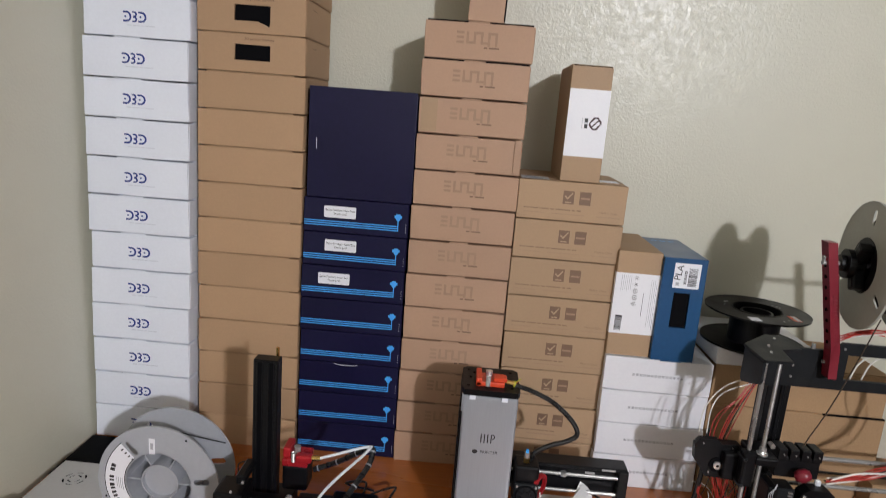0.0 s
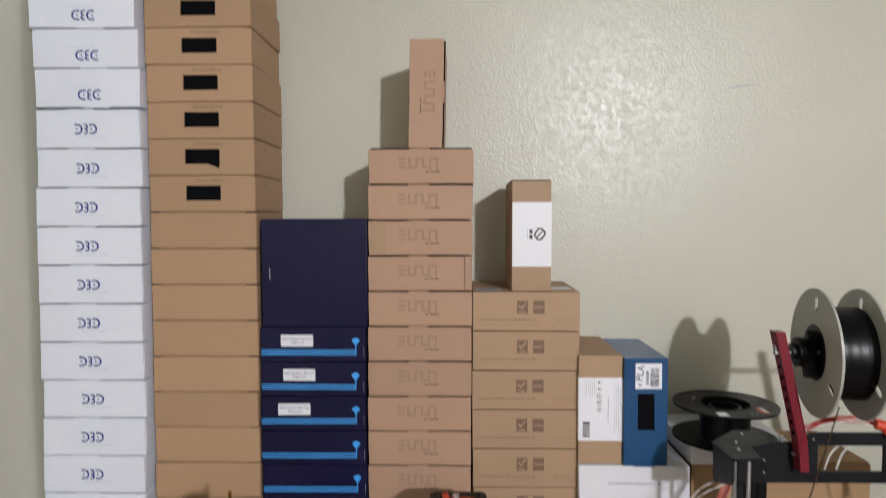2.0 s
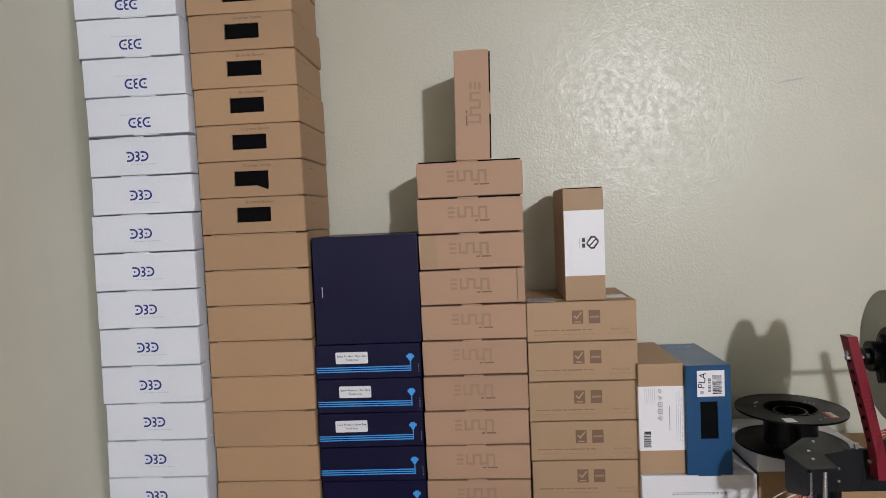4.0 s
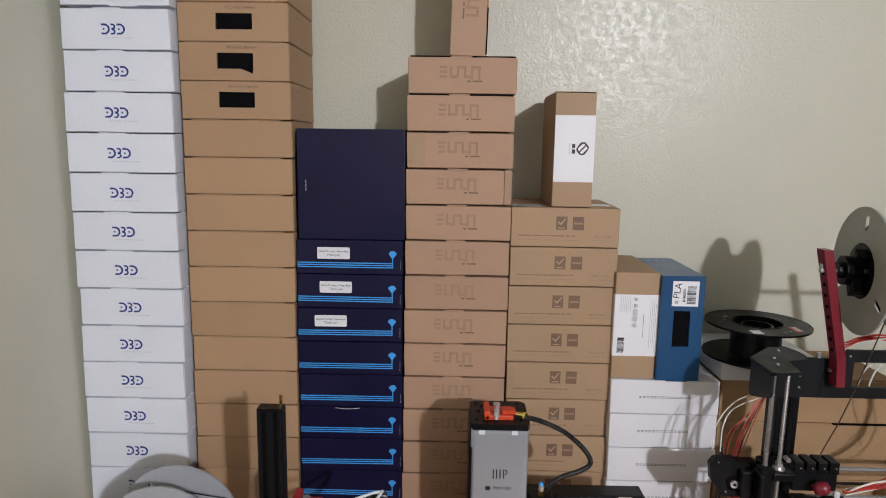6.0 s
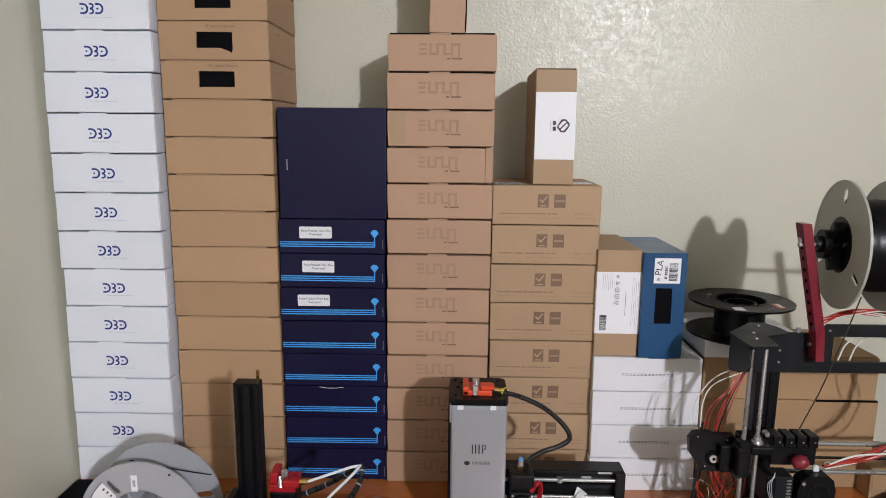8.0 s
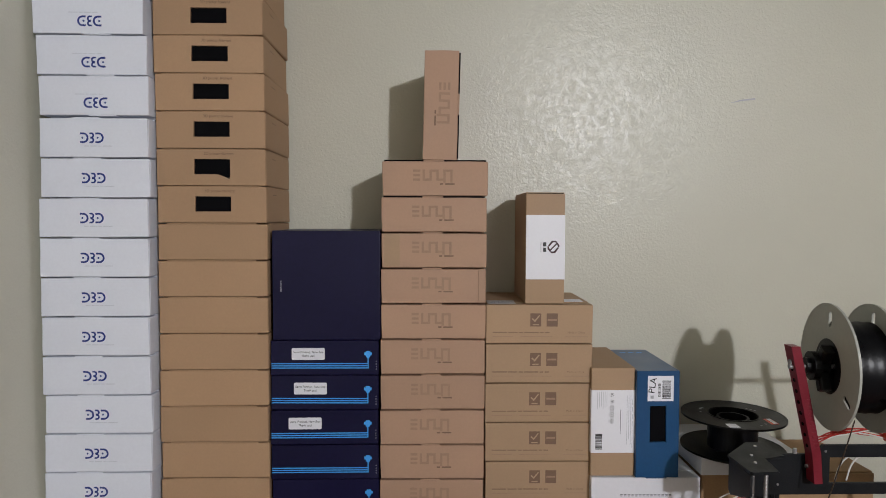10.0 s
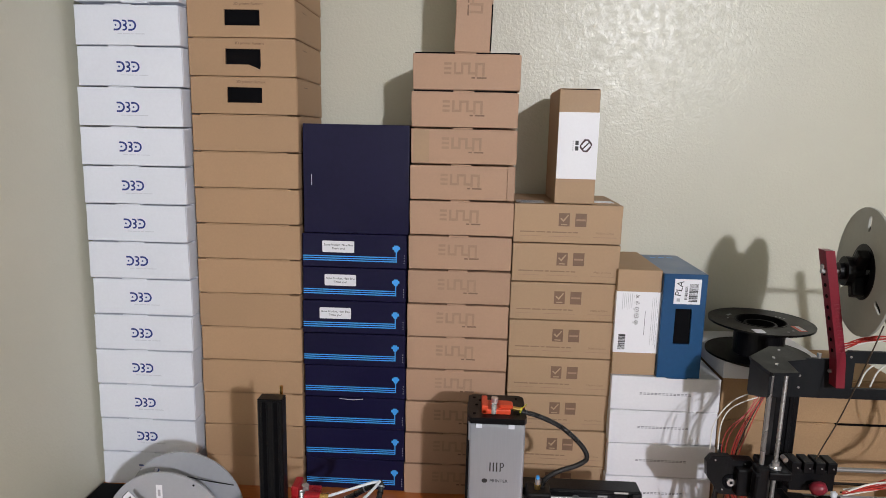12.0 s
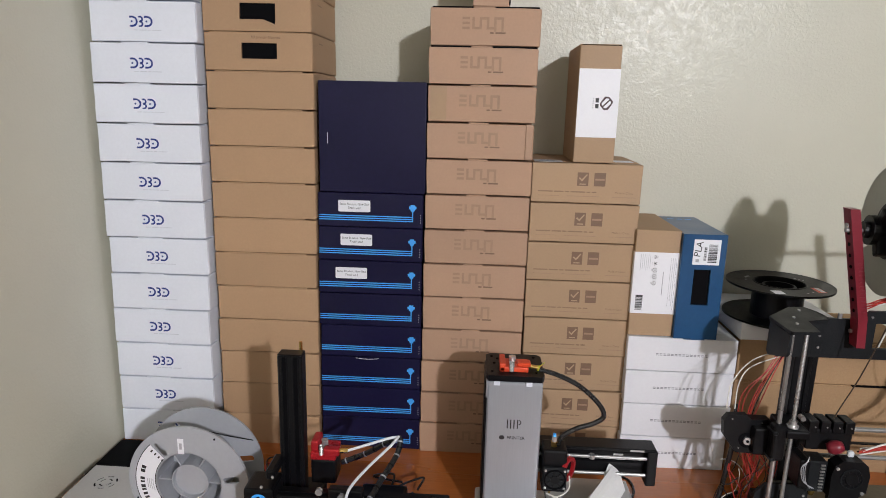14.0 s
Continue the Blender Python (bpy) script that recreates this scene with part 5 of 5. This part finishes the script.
part("strip", plate([(0.602, -0.215), (0.606, -0.224), (0.664, -0.315), (0.650, -0.318), (0.602, -0.242)], 0.0015, Matrix.Translation((0, 0, DESK + 0.0003))), M_PTFE, strap2)

# ---------------------------------------------------------------- small black printer with a blue bed
king = thing("printer", (-0.008, 0, -0.008), "small black desktop printer with blue bed and single column", "printer")
col = part("column", slab(0.0275, 0.065, -0.360, -0.338, 0.842, 1.080, 0.002), M_ANOD, king, "black aluminium profile column")
for gx in (0.038, 0.055):
    part("groove", slab(gx - 0.0030, gx + 0.0030, -0.3606, -0.3596, 0.845, 1.077, 0), M_DARK, col)
    part("groove_lip", slab(gx - 0.0052, gx - 0.0030, -0.3612, -0.3598, 0.845, 1.078, 0.0003), M_ANOD, col)
    part("groove_lip", slab(gx + 0.0030, gx + 0.0052, -0.3612, -0.3598, 0.845, 1.078, 0.0003), M_ANOD, col)
part("cap", slab(0.0277, 0.0648, -0.3598, -0.3382, 1.079, 1.0815, 0.001), M_BLACK, col)
part("screw_end", drum((0.056, -0.332, 1.070), (0.056, -0.332, 1.092), 0.0026, 12), M_BRASS, king)
part("base", slab(-0.03, 0.20, -0.46, -0.27, DESK + 0.014, DESK + 0.038, 0.003), M_BLACKMETAL, king)
for x in (-0.02, 0.18):
    for y in (-0.45, -0.29):
        part("foot", drum((x, y, DESK + 0.008), (x, y, DESK + 0.016), 0.01, 14), M_BLACK, king)
part("column_foot", slab(0.020, 0.085, -0.372, -0.30, DESK + 0.03, 0.845, 0.002), M_BLACKMETAL, king)
beam = part("x_beam", slab(0.030, 0.285, -0.412, -0.385, 0.858, 0.882, 0.0015), M_ANOD, king)
part("beam_groove", slab(0.04, 0.28, -0.4126, -0.4115, 0.8675, 0.8725, 0), M_DARK, beam)
part("belt", slab(0.035, 0.28, -0.404, -0.398, 0.8835, 0.8850, 0), M_BLACK, beam)
part("belt", slab(0.035, 0.28, -0.404, -0.398, 0.851, 0.8525, 0), M_BLACK, beam)
part("idler", drum((0.281, -0.420, 0.871), (0.281, -0.4125, 0.871), 0.0092, 22), M_STEEL, beam)
part("idler_bolt", drum((0.281, -0.4215, 0.871), (0.281, -0.4195, 0.871), 0.0035, 12), M_DARK, beam)
part("idler_plate", slab(0.262, 0.290, -0.396, -0.390, 0.855, 0.886, 0.002), M_BLACK, beam)
motor = part("motor_cover", slab(-0.008, 0.036, -0.425, -0.375, 0.846, 0.899, 0.004, 2), M_BLACK, king)
mark("emblem", [(0.0145 + 0.0125 * math.cos(radians(15 * k)), 0.8795 + 0.0125 * math.sin(radians(15 * k))) for k in range(24)], motor, M_STRIPE, -0.425, 0.0004,
     holes=[[(0.0145 + 0.0090 * math.cos(radians(60 * k + 30)), 0.8795 + 0.0090 * math.sin(radians(60 * k + 30))) for k in range(6)]])
for a in (30, 150, 270):
    c, s = math.cos(radians(a)), math.sin(radians(a))
    mark("emblem_line", [(0.0145 - 0.0008 * s, 0.8795 + 0.0008 * c), (0.0145 + 0.0008 * s, 0.8795 - 0.0008 * c), (0.0145 + 0.007 * c + 0.0008 * s, 0.8795 + 0.007 * s - 0.0008 * c), (0.0145 + 0.007 * c - 0.0008 * s, 0.8795 + 0.007 * s + 0.0008 * c)], motor, M_STRIPE, -0.425, 0.0004)
bars(motor, M_STRIPE, -0.003, 0.856, (0.0035,) * 8, 0.0030, 0.0010, -0.425)
part("extruder_motor", slab(0.070, 0.110, -0.345, -0.305, 0.862, 0.905, 0.005, 2), M_BLACK, king)
exb = part("extruder", slab(0.071, 0.111, -0.350, -0.308, 0.9055, 0.918, 0.0025, 2), M_RED, king, "red anodised extruder")
part("extruder_arm", slab(0.071, 0.083, -0.345, -0.312, 0.917, 0.934, 0.003, 2), M_RED, exb)
part("extruder_arm", slab(0.092, 0.117, -0.352, -0.338, 0.914, 0.926, 0.003, 2), M_RED, exb)
part("spring", lathe([(0.004 + 0.0011 * (k % 2), 0.0016 * k) for k in range(12)], 14), M_STEEL, exb).matrix_basis = pose(0.0885, -0.349, 0.914) @ Matrix.Diagonal((0.7, 0.7, 0.9, 1))
part("bearing", drum((0.090, -0.330, 0.918), (0.090, -0.330, 0.930), 0.0055, 18), M_STEEL, exb)
part("fitting", drum((0.117, -0.345, 0.921), (0.130, -0.346, 0.9225), 0.0042, 12), M_BRASS, exb)
part("x_carriage", slab(0.115, 0.165, -0.420, -0.405, 0.848, 0.902, 0.003, 2), M_BLACK, king)
kh = part("print_head", slab(0.120, 0.170, -0.455, -0.420, 0.800, 0.888, 0.004, 2), M_BLACK, king)
part("warning_label", plate([(0.128, 0.876), (0.138, 0.876), (0.133, 0.8835)], -0.0004, Matrix.Translation((0, -0.4552, 0)) @ FRONT), M_SMEARYELLOW, kh, "dull yellow warning triangle")
part("fan_hub", drum((0.145, -0.4575, 0.846), (0.145, -0.454, 0.846), 0.009, 18), M_BLACKMETAL, kh)
part("fan_ring", lathe([(0.018, 0), (0.0205, 0), (0.0205, 0.0015), (0.018, 0.0015), (0.018, 0)], 28), M_BLACKMETAL, kh).matrix_basis = Matrix.Translation((0.145, -0.455, 0.846)) @ pose(0, 0, 0, 90, 0, 0)
screws(kh, [(0.1255, -0.455, 0.866), (0.1645, -0.455, 0.866), (0.1255, -0.455, 0.826), (0.1645, -0.455, 0.826)], 0.0022)
part("fitting", drum((0.143, -0.437, 0.887), (0.143, -0.437, 0.896), 0.0048, 12), M_BRASS, kh)
part("fitting_tag", slab(0.1475, 0.1525, -0.442, -0.437, 0.888, 0.895, 0.001), M_YELLOW, kh)
part("lead_end", drum((0.160, -0.437, 0.886), (0.160, -0.437, 0.896), 0.004, 12), M_BRASS, kh)
part("feed_tube", hose([(0.128, -0.346, 0.9220), (0.160, -0.338, 0.930), (0.192, -0.33, 0.938), (0.206, -0.327, 0.939)], 0.0022, 8), M_PTFE, king, "white feed tube")
part("feed_tube", hose([(0.206, -0.327, 0.940), (0.196, -0.345, 0.934), (0.166, -0.385, 0.918), (0.148, -0.42, 0.908), (0.143, -0.437, 0.895)], 0.0022, 8), M_PTFE, king, "white feed tube")
loomA = [(0.112, -0.31, 0.88), (0.150, -0.31, 0.897), (0.188, -0.318, 0.924), (0.208, -0.324, 0.936)]
loomB = [(0.209, -0.326, 0.936), (0.205, -0.345, 0.918), (0.185, -0.385, 0.896), (0.170, -0.425, 0.880), (0.165, -0.437, 0.876)]
for lp in (loomA, loomB):
    part("loom", hose(lp, 0.0045, 8), M_CABLE, king, "black spiral-wrapped cable")
    line = glide(lp, 5)
    for q, p0 in enumerate(line[1:-1]):
        # every second band is silver to paint the sparkle on the black wrap
        if q % 2 == 0:
            part("wrap_band", drum(p0 - (line[q + 2] - line[q]).normalized() * 0.0011, p0 + (line[q + 2] - line[q]).normalized() * 0.0011, 0.0050, 10), M_SILVER if q % 4 == 0 else M_BLACK, king)
for k in range(6):
    pts = [(0.02 - 0.004 * k, -0.335 - 0.004 * k, 0.90 - 0.008 * k), (0.0 - 0.003 * k, -0.34, 0.895 - 0.01 * k), (0.012, -0.36 - 0.004 * k, 0.875 - 0.01 * k), (0.03, -0.37, 0.85 - 0.006 * k)]
    part("lead", hose(pts, 0.0011, 5), (M_CABLE, M_REDWIRE, M_CABLE, M_WHITEWIRE, M_CABLE, M_CABLE)[k], king)
part("y_bracket", slab(0.02, 0.034, -0.41, -0.36, 0.905, 0.921, 0.003), M_BLACK, king)
screws(king, [(0.020, -0.426, 0.905), (0.044, -0.413, 0.878), (0.075, -0.413, 0.878), (0.11, -0.413, 0.878), (0.032, -0.411, 0.912), (0.270, -0.413, 0.874)], 0.0022)
part("roller", drum((0.10, -0.415, 0.893), (0.10, -0.409, 0.893), 0.0052, 18), M_STEEL, king)
part("roller", drum((0.135, -0.425, 0.893), (0.135, -0.418, 0.893), 0.0052, 18), M_STEEL, king)
part("level_spring", lathe([(0.005 + 0.0014 * (k % 2), 0.0022 * k) for k in range(12)], 14), M_STEEL, king).matrix_basis = pose(0.055, -0.405, 0.790)
part("bed_carriage", slab(0.08, 0.21, -0.44, -0.30, DESK + 0.030, 0.750, 0.002), M_BLACK, king)
part("bed", slab(0.048, 0.246, -0.480, -0.290, 0.750, 0.7605, 0.0015), M_BLUEBED, king, "bright blue print bed")

# black lead with curled ends behind the small black printer
scrap = thing("cable_bundle", (0, 0, 0), "tangled thin black cables and ties on the desk", "cable")
rn = random.Random(11)
for k in range(12):
    x, y = rn.uniform(0.14, 0.22), rn.uniform(-0.24, -0.16)
    pts = [(x, y, DESK + 0.006 + rn.uniform(0, 0.03)), (x + rn.uniform(-0.03, 0.05), y + rn.uniform(-0.02, 0.04), DESK + 0.006 + rn.uniform(0, 0.03)),
           (x + rn.uniform(-0.05, 0.05), y + rn.uniform(-0.04, 0.05), DESK + 0.004 + rn.uniform(0, 0.015)), (x + rn.uniform(0.0, 0.07), y + rn.uniform(-0.03, 0.06), DESK + 0.0035)]
    part("lead", hose(pts, rn.choice((0.0016, 0.0022, 0.003)), 6, 6), M_CABLE, scrap)
part("usb_plug", slab(0.118, 0.158, -0.250, -0.242, DESK + 0.045, DESK + 0.050, 0.001), M_SILVER, scrap)
part("strap", slab(0.118, 0.20, -0.252, -0.20, DESK, DESK + 0.045, 0.006, 2), M_BLACK, scrap)

# flat black slab added to fill an unidentified dark shape in the corner
pouch = thing("pouch", (-0.427, -0.186, DESK), "flat black slab filling a dark shape in the desk corner", "pouch")
part("body", slab(0, 0.135, 0, 0.150, 0, 0.010, 0.004, 2), M_DARK, pouch)
part("seam", slab(0.004, 0.131, 0.004, 0.010, 0.0095, 0.0112, 0.0005), M_BLACK, pouch)

# power supply with a slotted fan grille
psu = thing("power_supply", (-0.381, -0.415, DESK), "pale grey metal power supply with slotted fan grille", "power supply")
grille = []
for r0, r1, n, a_off in ((0.0165, 0.0195, 6, 10), (0.0085, 0.0115, 4, 30)):
    for k in range(n):
        a = 360 / n * k + a_off
        grille.append(arc_band(0.048, 0.165, r0, r1, a, a + 360 / n * 0.66, 6))
vents = [rect(0.035 + 0.0045 * k, 0.0375 + 0.0045 * k, 0.045, 0.075) for k in range(9)] + [rect(0.005 + 0.0045 * k, 0.0075 + 0.0045 * k, 0.045, 0.075) for k in range(5)]
part("lid", plate(rect(0, 0.124, 0, 0.215), 0.0012, Matrix.Translation((0, 0, 0.0488)), [*grille, *vents]), M_PSU, psu)
part("inside", slab(0.002, 0.122, 0.002, 0.213, 0.001, 0.044, 0), M_DARK, psu)
part("side", slab(0.1228, 0.124, 0, 0.215, 0, 0.0488, 0), M_PSU, psu)
part("side", slab(0, 0.0012, 0, 0.215, 0, 0.0488, 0), M_PSU, psu)
part("end", slab(0.0012, 0.1228, 0.2138, 0.215, 0, 0.0488, 0), M_PSU, psu)
part("fan_hub", drum((0.048, 0.165, 0.044), (0.048, 0.165, 0.048), 0.007, 18), M_BLACK, psu)
screws(psu, [(0.124, 0.05, 0.03), (0.124, 0.16, 0.03)], 0.003, (1, 0, 0))
tag = thing("knotted_string", (0, 0, 0), "knotted white string lying on the power supply", "string")
part("strand", hose([(-0.40, -0.385, DESK + 0.058), (-0.375, -0.375, DESK + 0.060), (-0.355, -0.39, DESK + 0.060), (-0.362, -0.41, DESK + 0.064), (-0.385, -0.40, DESK + 0.066), (-0.37, -0.365, DESK + 0.062)], 0.0075, 8), M_WHITEWIRE, tag)
